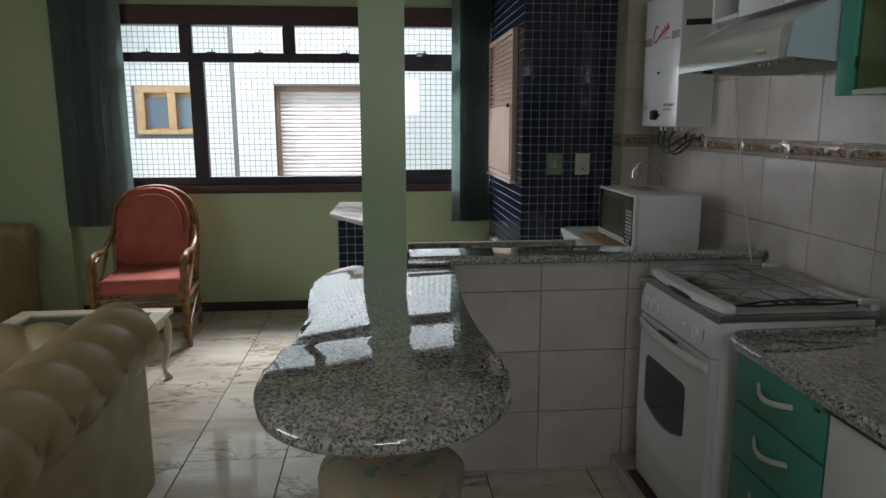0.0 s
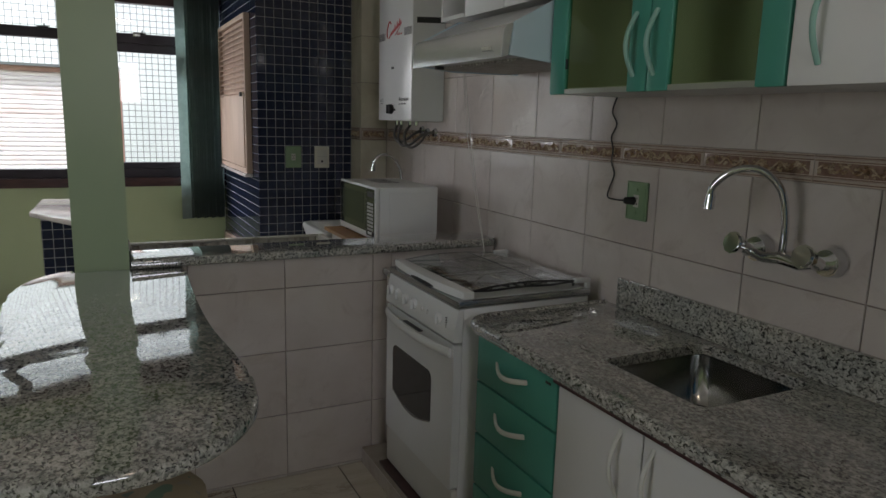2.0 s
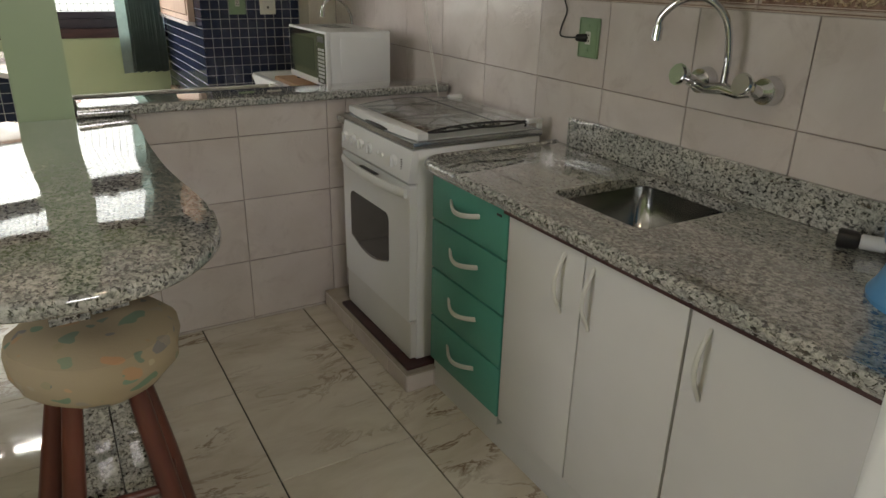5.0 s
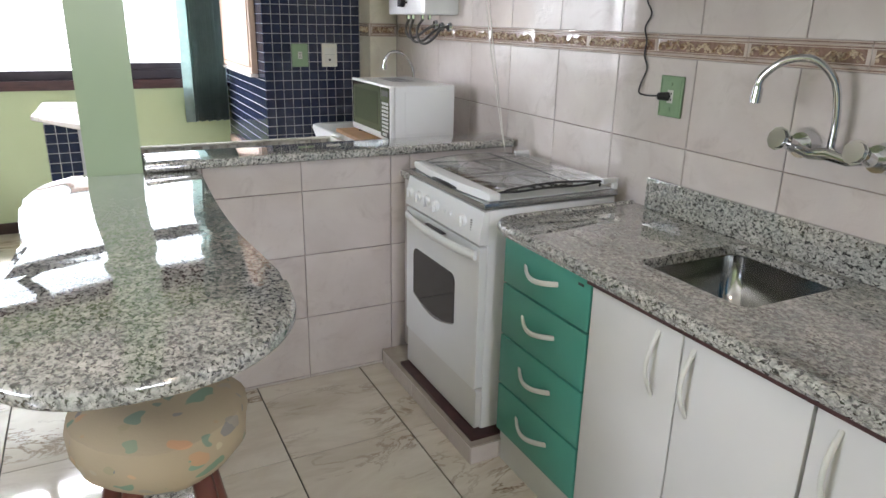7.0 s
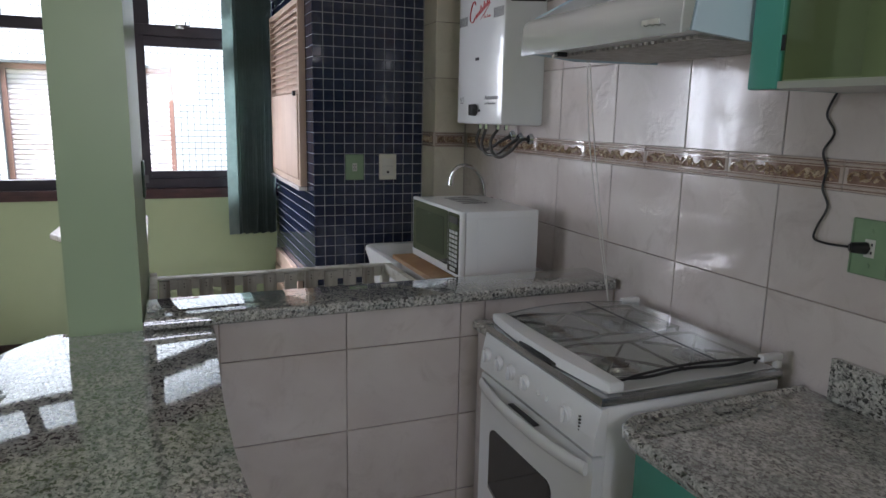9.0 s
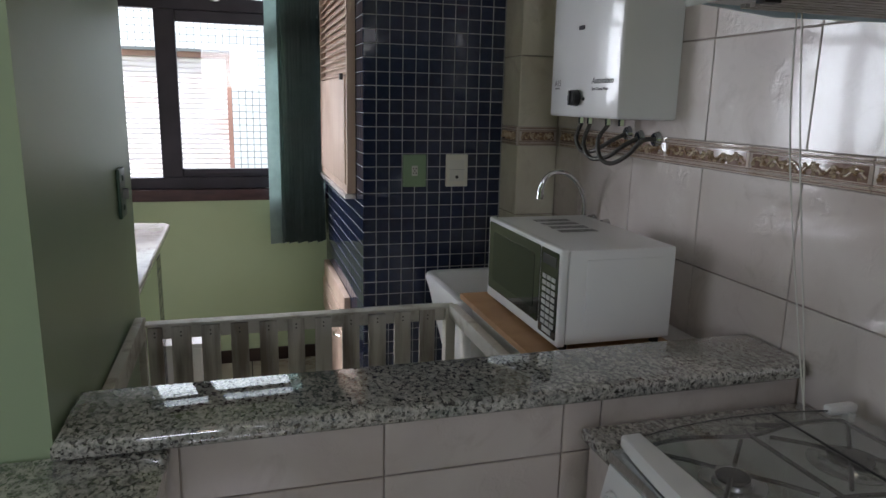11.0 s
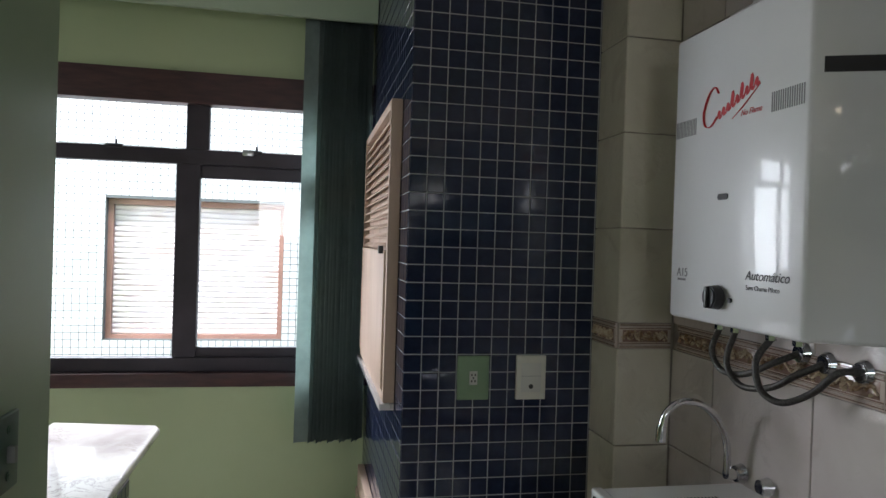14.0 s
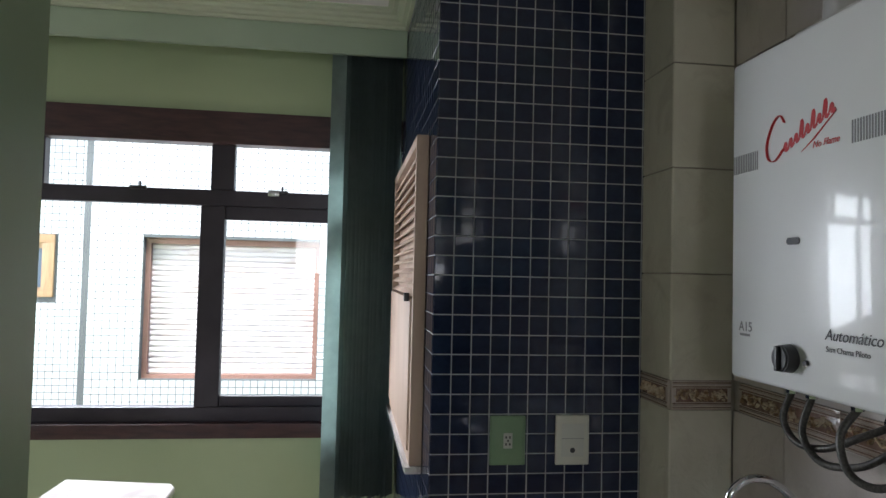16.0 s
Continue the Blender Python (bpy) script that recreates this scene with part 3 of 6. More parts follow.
shutter = part("shutter", box((SHX0 + 0.05, FY + 0.145, SHZ0 + 0.04), (SHX1 - 0.05, FY + 0.158, SHZ1 - 0.06)), M_SHUT, nb, "closed roller shutter with rusty stains")
n = 24
hs = (SHZ1 - SHZ0 - 0.10) / n
me0 = None
for i in range(n):
    z = SHZ0 + 0.04 + i * hs
    if me0 is None:
        bm = bmesh.new()
        prof = [(0.0, 0.0), (-0.012, 0.15), (-0.018, 0.5), (-0.012, 0.82), (0.0, 0.93)]
        a = [bm.verts.new((SHX0 + 0.052, FY + 0.143 + u, v * hs)) for u, v in prof]
        b = [bm.verts.new((SHX1 - 0.052, FY + 0.143 + u, v * hs)) for u, v in prof]
        for j in range(4):
            bm.faces.new((a[j], b[j], b[j + 1], a[j + 1]))
        me0 = mesh_of(bm, "slat", M_SHUT, True)
    o = new("slat", me0)
    o.location.z = z
    o.parent = shutter
bw = part("window", box((BWX0, FY + 0.60, BWZ0), (BWX1, FY + 0.64, BWZ1)), M_OAK, nb, "light brown wooden window opposite")
bm = box((BWX0, FY + 0.52, BWZ1 - 0.09), (BWX1, FY + 0.6, BWZ1), 0.004)
box((BWX0, FY + 0.52, BWZ0), (BWX1, FY + 0.6, BWZ0 + 0.06), 0.004, bm=bm)
box((BWX0, FY + 0.52, BWZ0 + 0.06), (BWX0 + 0.12, FY + 0.6, BWZ1 - 0.09), 0.004, bm=bm)
box((BWX1 - 0.12, FY + 0.52, BWZ0 + 0.06), (BWX1, FY + 0.6, BWZ1 - 0.09), 0.004, bm=bm)
box((-3.09, FY + 0.52, BWZ0 + 0.06), (-2.98, FY + 0.6, BWZ1 - 0.09), 0.004, bm=bm)
part("frame", bm, M_OAK, bw)
for x0, x1 in ((BWX0 + 0.12, -3.09), (-2.98, BWX1 - 0.12)):
    part("pane", box((x0 + 0.02, FY + 0.585, BWZ0 + 0.10), (x1 - 0.02, FY + 0.597, BWZ1 - 0.15)), M_DARKGLASS, bw, "dark blue-grey window glass")

# ---- bar counter ----
top = thing("bar_counter", "grey speckled granite bar with a wavy rounded top", "bar counter")
outline = [(0.178, 2.70), (0.166, 2.45), (0.158, 2.2), (0.160, 1.95), (0.178, 1.72), (0.186, 1.57), (0.172, 1.44), (0.11, 1.33), (0.02, 1.26), (-0.10, 1.235), (-0.225, 1.255), (-0.325, 1.345), (-0.378, 1.50), (-0.372, 1.66), (-0.335, 1.85), (-0.322, 2.05), (-0.338, 2.28), (-0.345, 2.48), (-0.325, 2.63), (-0.27, 2.74), (-0.20, 2.80)]
sm = [(q.x, q.y) for q in smooth_path([(x, y, 0) for x, y in outline], 5)]
part("countertop", prism(sm + [(-0.176, 2.80), (-0.176, HWY - 0.003), (0.178, HWY - 0.003)], BAR_Z - 0.035, BAR_Z, 0.012, 4), M_GRANITE, top)
part("leg", box((-0.16, 1.50, 0.0), (-0.085, 1.90, BAR_Z - 0.035), 0.004), M_GRANITE, top, "upright granite slab leg")
part("leg", box((-0.083, 1.52, 0.0), (-0.01, 1.88, BAR_Z - 0.035), 0.004), M_GRANITE, top)

cap = thing("half_wall_cap", "long grey speckled granite slab on the half wall", "worktop")
part("joint_bead", box((0.006, 2.7700, 0.9155), (1.49, 2.7775, 0.9208)), M_WGROUT, cap, "thin beige grout bead", smooth=False)
part("slab", prism([(0.004, 2.735), (1.47, 2.735), (1.495, 2.76), (1.495, 2.95), (0.004, 2.95)], 0.921, CAP_Z, 0.011, 4), M_GRANITE, cap)


# ---- stool ----
def stool(x, y, seat_z):
    s = thing("bar_stool", "wooden bar stool with a patterned padded cover under the bar", "stool", at=(x, y, 0))
    bm = bmesh.new()
    prof = [(0.0, 0.075), (0.08, 0.078), (0.13, 0.070), (0.160, 0.045), (0.166, 0.01), (0.160, -0.03), (0.14, -0.052), (0.12, -0.055), (0, -0.055)]
    rings, seg = [], 36
    for r, z in prof:
        if r == 0:
            rings.append([bm.verts.new((0, 0, seat_z + z))])
        else:
            rings.append([bm.verts.new(((r + 0.004 * math.sin(5 * a) + 0.003 * math.sin(9 * a + z * 40)) * math.cos(a), (r + 0.004 * math.cos(4 * a)) * math.sin(a), seat_z + z + 0.004 * math.sin(3 * a + r * 20))) for a in [k * math.tau / seg for k in range(seg)]])
    for a, b in zip(rings, rings[1:]):
        for k in range(seg):
            if len(a) == 1:
                bm.faces.new((a[0], b[k], b[(k + 1) % seg]))
            elif len(b) == 1:
                bm.faces.new((a[k], a[(k + 1) % seg], b[0]))
            else:
                bm.faces.new((a[k], a[(k + 1) % seg], b[(k + 1) % seg], b[k]))
    part("seat", bm, M_PRINT, s, "padded seat with faded leaf print")
    leg_pts = []
    for k in range(4):
        a = radians((42, 165, 226, 308)[k])
        tp, ft = Vector((0.085 * math.cos(a), 0.085 * math.sin(a), seat_z - 0.05)), Vector((0.215 * math.cos(a), 0.215 * math.sin(a), 0.0))
        bm = sweep([tp, tp.lerp(ft, 0.5) + Vector((0, 0, 0)), ft], [0.019, 0.024, 0.021], 10)
        part("leg", bm, M_MAHOG, s)
        leg_pts.append((tp, ft))
    for k, f in ((0, 0.62), (1, 0.55), (2, 0.62), (3, 0.55), (0, 0.85), (2, 0.42)):
        a, b = leg_pts[k], leg_pts[(k + 1) % 4]
        part("stretcher", cyl(a[0].lerp(a[1], f), b[0].lerp(b[1], f), 0.010, seg=10), M_MAHOG, s)
    return s


stool(-0.085, 1.52, 0.675)


# ---- stove ----
def rounded_rect_y(y0, y1, z0, z1, x0, x1, r, seg=6, top_arch=0.0):
    """A plate in the y-z plane with rounded corners."""
    bm = bmesh.new()
    pts = []
    for cy, cz, a0 in ((y1 - r, z1 - r, 0), (y0 + r, z1 - r, 90), (y0 + r, z0 + r, 180), (y1 - r, z0 + r, 270)):
        for k in range(seg + 1):
            a = radians(a0 + 90 * k / seg)
            pts.append((cy + r * math.cos(a), cz + r * math.sin(a)))
    vs = [bm.verts.new((x0, y, z)) for y, z in pts]
    f = bm.faces.new(vs)
    g = bmesh.ops.extrude_face_region(bm, geom=[f])
    for v in [q for q in g["geom"] if isinstance(q, bmesh.types.BMVert)]:
        v.co.x = x1
    return bm


def arched_plate(y0, y1, z0, z1, x0, x1, r, sag):
    """A plate in the y-z plane with rounded top corners and a sagging lower edge."""
    bm = bmesh.new()
    pts = [(y1 - r + r * math.cos(radians(15 * k)), z1 - r + r * math.sin(radians(15 * k))) for k in range(7)]
    pts += [(y0 + r - r * math.sin(radians(15 * k)), z1 - r + r * math.cos(radians(15 * k))) for k in range(7)]
    pts += [(y0 + (y1 - y0) * k / 12, z0 - sag * math.sin(math.pi * k / 12)) for k in range(13)]
    f = bm.faces.new([bm.verts.new((x0, y, z)) for y, z in pts])
    g = bmesh.ops.extrude_face_region(bm, geom=[f])
    for v in [q for q in g["geom"] if isinstance(q, bmesh.types.BMVert)]:
        v.co.x = x1
    return bm


def handle_y(y0, y1, z, x, out=0.028, r=0.0055, drop=0.0):
    n = 10
    path = [(x - out * math.sin(math.pi * k / n), y0 + (y1 - y0) * k / n, z - drop * math.sin(math.pi * k / n)) for k in range(n + 1)]
    return sweep(path, r, 10, scale=(1.5, 0.9))


def handle_z(z0, z1, y, x, out=0.028, r=0.0055):
    n = 12
    path = [(x - out * math.sin(math.pi * k / n), y, z0 + (z1 - z0) * k / n) for k in range(n + 1)]
    return sweep(path, r, 10, scale=(1.0, 1.2))


def extrude_y(prof, y0, y1, bevel=0.0):
    bm = bmesh.new()
    a = [bm.verts.new((u, y0, v)) for u, v in prof]
    b = [bm.verts.new((u, y1, v)) for u, v in prof]
    n = len(prof)
    for j in range(n):
        bm.faces.new((a[j], a[(j + 1) % n], b[(j + 1) % n], b[j]))
    bm.faces.new(a)
    bm.faces.new(list(reversed(b)))
    if bevel:
        bmesh.ops.bevel(bm, geom=bm.edges[:], offset=bevel, segments=2, affect="EDGES")
    return bm


def stove():
    s = thing("gas_stove", "white four-burner gas stove with a tinted glass lid", "stove")
    x0, x1, y0, y1 = 0.93, 1.44, 2.025, 2.603
    part("body", box((x0 + 0.01, y0, 0.085), (x1, y1, 0.872), 0.006), M_WHITE, s)
    top = part("cooktop", box((x0 - 0.01, y0 - 0.002, 0.8735), (x1 + 0.01, y1 + 0.002, 0.8965), 0.007), M_STEEL, s, "stainless steel hob")
    part("hob_surface", box((x0 + 0.012, y0 + 0.012, 0.897), (x1 - 0.006, y1 - 0.012, 0.8995), 0.001), M_HOBTOP, top)
    bm = bmesh.new()
    prof = [(x0 + 0.01, 0.760), (x0 - 0.022, 0.762), (x0 - 0.020, 0.80), (x0 - 0.005, 0.868), (x0 + 0.01, 0.870)]
    a = [bm.verts.new((u, y0, v)) for u, v in prof]
    b = [bm.verts.new((u, y1, v)) for u, v in prof]
    for j in range(5):
        bm.faces.new((a[j], a[(j + 1) % 5], b[(j + 1) % 5], b[j]))
    bm.faces.new(a)
    bm.faces.new(list(reversed(b)))
    panel = part("control_panel", bm, M_WHITE, s, smooth=False)
    for i, y in enumerate((2.565, 2.49, 2.42, 2.345, 2.145)):
        k = part("knob", cyl((x0 - 0.012, y, 0.813), (x0 - 0.026, y, 0.811), 0.0235, 0.021, seg=28, bevel=0.003), M_WHITE, panel)
        part("knob_grip", box((x0 - 0.035, y - 0.0045, 0.792), (x0 - 0.0255, y + 0.0045, 0.830), 0.003), M_WHITE, panel)
    for y in (2.275, 2.235):
        part("button", cyl((x0 - 0.012, y, 0.812), (x0 - 0.023, y, 0.811), 0.008, seg=16, bevel=0.002), M_WHITE, panel)
    for i in range(5):
        part("mark", box((x0 - 0.021, 2.085, 0.796 + 0.008 * i), (x0 - 0.0165, 2.09, 0.799 + 0.008 * i)), M_BLACK, panel)
    door = part("oven_door", rounded_rect_y(y0 + 0.003, y1 - 0.003, 0.242, 0.752, x0 + 0.01, x0 - 0.018, 0.012), M_WHITE, s)
    gl = part("oven_window", arched_plate(2.19, 2.53, 0.425, 0.606, x0 - 0.017, x0 - 0.021, 0.03, 0.034), M_OVEN, door, "dark oven glass")
    part("window_trim", sweep([(x0 - 0.021, 2.195 + 0.33 * k / 12, 0.422 - 0.036 * math.sin(math.pi * k / 12)) for k in range(13)], 0.0035, 8), M_STEEL, door, "curved steel trim")
    n = 14
    path = [(x0 - 0.024 - 0.028 * math.sin(math.pi * k / n) ** 0.7, y0 + 0.02 + (y1 - y0 - 0.04) * k / n, 0.722 + 0.0 * k) for k in range(n + 1)]
    part("oven_handle", sweep(path, 0.014, 12, scale=(1.2, 0.7)), M_WHITE, door)
    part("handle_insert", box((x0 - 0.046, 2.24, 0.739), (x0 - 0.03, 2.38, 0.743), 0.002), M_BLACK, door)
    part("drawer", rounded_rect_y(y0 + 0.003, y1 - 0.003, 0.09, 0.236, x0 + 0.01, x0 - 0.012, 0.008), M_WHITE2, s, "off-white warming drawer front")
    for cx, cy, r in ((1.06, 2.17, 0.045), (1.06, 2.45, 0.036), (1.30, 2.17, 0.036), (1.30, 2.45, 0.05)):
        part("drip_ring", cyl((cx, cy, 0.8998), (cx, cy, 0.9012), r + 0.018, seg=32), M_STEEL, top)
        part("burner", cyl((cx, cy, 0.9013), (cx, cy, 0.909), r, r * 0.9, seg=28, bevel=0.002), M_STEEL, top)
        part("burner_cap", cyl((cx, cy, 0.909), (cx, cy, 0.914), r * 0.75, seg=28, bevel=0.002), M_IRON, top)
    for gy0, gy1 in ((2.04, 2.305), (2.32, 2.585)):
        g = bmesh.new()
        z, cy = 0.917, (gy0 + gy1) / 2
        for yy, k in ((gy0 + 0.012, 1), (gy1 - 0.012, -1)):
            sweep(smooth_path([(0.965, yy + k * 0.02, 0.901), (0.975, yy + k * 0.012, z), (1.06, yy, z), (1.18, yy + k * 0.018, z - 0.002), (1.30, yy, z), (1.395, yy + k * 0.012, z), (1.405, yy + k * 0.02, 0.901)], 4), 0.0038, 8, bm=g)
        for xx in (0.975, 1.18, 1.395):
            sweep([(xx, gy0 + 0.024, z - 0.001), (xx, gy1 - 0.024, z - 0.001)], 0.0038, 8, bm=g)
        for cx in (1.06, 1.30):
            for k in range(4):
                a = math.pi / 4 + k * math.pi / 2
                ux, uy = math.cos(a), math.sin(a)
                sweep([(cx + ux * 0.125, cy + uy * 0.125, z - 0.001), (cx + ux * 0.07, cy + uy * 0.07, z + 0.002), (cx + ux * 0.026, cy + uy * 0.026, z + 0.001)], 0.0038, 8, bm=g)
        part("grate", g, M_IRON, s, "black wire pan support")
    lid = thing_part("lid", s)
    rise = lambda k: 0.924 + 0.016 * math.sin(math.pi * (k / 12) ** 0.85)
    prof = [(x0 + 0.045 + (x1 - x0 - 0.055) * k / 12, rise(k)) for k in range(13)]
    gl = part("lid_glass", extrude_y(prof + [(u, v - 0.004) for u, v in reversed(prof)], y0 + 0.018, y1 - 0.018), M_LID, lid, "clear arched glass lid lying closed")
    gl.visible_shadow = False
    for y, thick in ((y0 + 0.016, 0.0034), (y1 - 0.016, 0.0016)):
        part("lid_gasket", sweep([(u, y, v - 0.002) for u, v in prof], thick, 8), M_BLACK, lid, "thin black edge strip")
    part("lid_joint", box((1.25, y0 + 0.02, 0.9362), (1.253, y1 - 0.02, 0.9395)), M_IRON, lid)
    n = 12
    pts = [(x0 + 0.05, y0 + 0.004), (x0 + 0.05, y1 - 0.004)] + [(x0 + 0.012 - 0.020 * math.sin(math.pi * k / n), y1 - 0.004 - (y1 - y0 - 0.008) * k / n) for k in range(n + 1)]
    part("lid_bar", prism([(a, b) for a, b in pts], 0.8995, 0.926, 0.006, 3), M_WHITE, lid, "white plastic front edge")
    part("lid_grip", sweep([(x0 - 0.010 + 0.004 * abs(k - 3) / 3, 2.22 + 0.03 * k, 0.9035) for k in range(7)], [0.003, 0.006, 0.008, 0.008, 0.008, 0.006, 0.003], 8), M_BLACK, lid)
    for y in (y0 + 0.004, y1 - 0.024):
        part("hinge", box((x1 - 0.055, y, 0.918), (x1 + 0.012, y + 0.02, 0.936), 0.005), M_WHITE, lid)
        part("hinge_foot", box((x1 - 0.006, y + 0.002, 0.897), (x1 + 0.012, y + 0.018, 0.9175), 0.003), M_WHITE, lid)
    return s


def thing_part(name, parent):
    o = new(name)
    o.empty_display_size = 0.05
    o.parent = parent
    return o


stove()
pl = wall_box("stove_plinth", (0.872, 1.965, 0.0), (XR, 2.765, 0.07), M_PLINTH, "low cream tiled plinth under the stove")
pl2 = part("plinth_board", box((0.885, 1.99, 0.0705), (1.47, 2.60, 0.084), 0.002), M_WOOD_DARK, None, "thin dark wooden board on the plinth", kind="structure")
ledge = thing("corner_ledge", "narrow granite shelf on a tiled support beside the stove", "worktop")
part("slab", prism([(0.955, 2.609), (1.495, 2.609), (1.495, 2.764), (0.955, 2.764)], TOP_Z - 0.033, TOP_Z, 0.01, 3), M_GRANITE, ledge)
part("side_panel", box((0.975, 2.622, 0.0855), (1.0, 2.764, TOP_Z - 0.034), 0.002), M_WTILE, ledge)
part("front_panel", box((0.985, 2.612, 0.0855), (1.49, 2.6215, TOP_Z - 0.034), 0.001), M_WTILE, ledge)
lighter = thing("gas_lighter", "slim black gas lighter lying on the stone", "lighter")
part("barrel", cyl((1.30, 2.675, TOP_Z + 0.006), (1.42, 2.64, TOP_Z + 0.006), 0.005, seg=12, bevel=0.001), M_BLACK, lighter)
part("tip", cyl((1.25, 2.69, TOP_Z + 0.006), (1.30, 2.675, TOP_Z + 0.006), 0.003, seg=10), M_STEEL, lighter)


# ---- worktop with sink ----
SX0, SX1, SY0, SY1 = 1.083, 1.452, 1.168, 1.515
wt = thing("kitchen_worktop", "grey speckled granite worktop with a cut-out for the sink", "worktop")
YE = 0.45
bm = bmesh.new()
zt, zb = TOP_Z, TOP_Z - 0.033


def slab_with_hole(x0, x1, y0, y1, hx0, hx1, hy0, hy1, r, z0, z1):
    bm = bmesh.new()
    outer = [(x0 + 0.10, y1 - 0.002), (x1, y1), (x1, y0), (x0, y0), (x0, y1 - 0.09), (x0 + 0.012, y1 - 0.05), (x0 + 0.045, y1 - 0.018)]
    inner = []
    for cx, cy, a0 in ((hx1 - r, hy1 - r, 0), (hx0 + r, hy1 - r, 90), (hx0 + r, hy0 + r, 180), (hx1 - r, hy0 + r, 270)):
        for k in range(7):
            a = radians(a0 + 15 * k)
            inner.append((cx + r * math.cos(a), cy + r * math.sin(a)))
    ev = []
    for ring in (outer, inner):
        vs = [bm.verts.new((x, y, z1)) for x, y in ring]
        ev += [bm.edges.new((vs[i], vs[(i + 1) % len(vs)])) for i in range(len(vs))]
    bmesh.ops.triangle_fill(bm, edges=ev, use_beauty=True)
    g = bmesh.ops.extrude_face_region(bm, geom=bm.faces[:])
    for v in [q for q in g["geom"] if isinstance(q, bmesh.types.BMVert)]:
        v.co.z = z0
    return bm


part("slab", slab_with_hole(0.925, 1.497, YE, 2.005, SX0, SX1, SY0, SY1, 0.035, zb, zt - 0.004), M_GRANITE, wt)
bm = sweep([(0.934, YE, zt - 0.014), (0.934, 1.915, zt - 0.014), (0.940, 1.945, zt - 0.014), (0.955, 1.970, zt - 0.014), (0.982, 1.988, zt - 0.014), (1.03, 1.995, zt - 0.014), (1.49, 1.996, zt - 0.014)], 0.0175, 14)
part("rim", bm, M_GRANITE, wt, "rounded raised front edge")
part("backsplash", box((1.478, YE, zt - 0.003), (1.499, 1.925, 0.957), 0.004), M_GRANITE, wt, "low granite upstand")


def sink():
    s = thing("sink", "rectangular stainless steel sink bowl under the worktop", "sink")
    bm = bmesh.new()
    rings = []
    for z, ins, r in ((zb - 0.001, -0.012, 0.05), (zb - 0.002, 0.0, 0.045), (zb - 0.10, 0.006, 0.05), (zb - 0.135, 0.03, 0.05), (zb - 0.14, 0.06, 0.05)):
        pts = []
        for cx, cy, a0 in ((SX1 - ins - r, SY1 - ins - r, 0), (SX0 + ins + r, SY1 - ins - r, 90), (SX0 + ins + r, SY0 + ins + r, 180), (SX1 - ins - r, SY0 + ins + r, 270)):
            for k in range(7):
                a = radians(a0 + 15 * k)
                pts.append(bm.verts.new((cx + r * math.cos(a), cy + r * math.sin(a), z)))
        rings.append(pts)
    n = len(rings[0])
    for a, b in zip(rings, rings[1:]):
        for k in range(n):
            bm.faces.new((a[k], a[(k + 1) % n], b[(k + 1) % n], b[k]))
    bm.faces.new(rings[-1])
    part("bowl", bm, M_SINK, s)
    cx, cy = (SX0 + SX1) / 2, (SY0 + SY1) / 2
    part("drain", cyl((cx, cy, zb - 0.139), (cx, cy, zb - 0.136), 0.028, seg=28, bevel=0.001), M_CHROME, s)
    part("drain_plug", cyl((cx, cy, zb - 0.136), (cx, cy, zb - 0.131), 0.014, seg=20, bevel=0.002), M_BLACK, s)
    return s


sink()


def wall_faucet(yc, z, spout_pts, group, label):
    f = thing("wall_faucet", label, "faucet", group)
    xb = 1.44
    part("bar", sweep([(xb, yc - 0.10, z), (xb, yc - 0.05, z - 0.012), (xb, yc, z - 0.004), (xb, yc + 0.05, z - 0.012), (xb, yc + 0.10, z)], [0.013, 0.014, 0.018, 0.014, 0.013], 14), M_CHROME, f)
    for sgn in (-1, 1):
        y = yc + sgn * 0.10
        part("escutcheon", cyl((1.499, y, z + 0.0), (1.462, y, z + 0.0), 0.038, 0.032, seg=28, bevel=0.003), M_CHROME, f)
        part("inlet", cyl((1.462, y, z), (xb - 0.005, y, z + 0.003), 0.017, seg=18), M_CHROME, f)
        part("valve", cyl((xb, y, z), (xb - 0.03, y, z + 0.012), 0.019, 0.014, seg=18, bevel=0.002), M_CHROME, f)
        part("knob", cyl((xb - 0.030, y, z + 0.014), (xb - 0.068, y, z + 0.024), 0.020, 0.032, seg=10, bevel=0.007), M_CHROME, f, "faceted chrome tap knob")
    part("spout", sweep(smooth_path(spout_pts, 6), 0.0095, 14), M_CHROME, f)
    e = Vector(spout_pts[-1])
    part("aerator", cyl(e + Vector((0, 0, 0.012)), e + Vector((-0.003, 0, -0.026)), 0.0125, 0.0135, seg=20, bevel=0.002), M_CHROME, f)
    return f


wall_faucet(1.288, 1.152, [(1.44, 1.288, 1.155), (1.437, 1.287, 1.24), (1.42, 1.297, 1.32), (1.38, 1.33, 1.365), (1.34, 1.375, 1.36), (1.32, 1.415, 1.32), (1.318, 1.42, 1.285)], "wall faucets", "chrome wall faucet with two knobs above the sink")


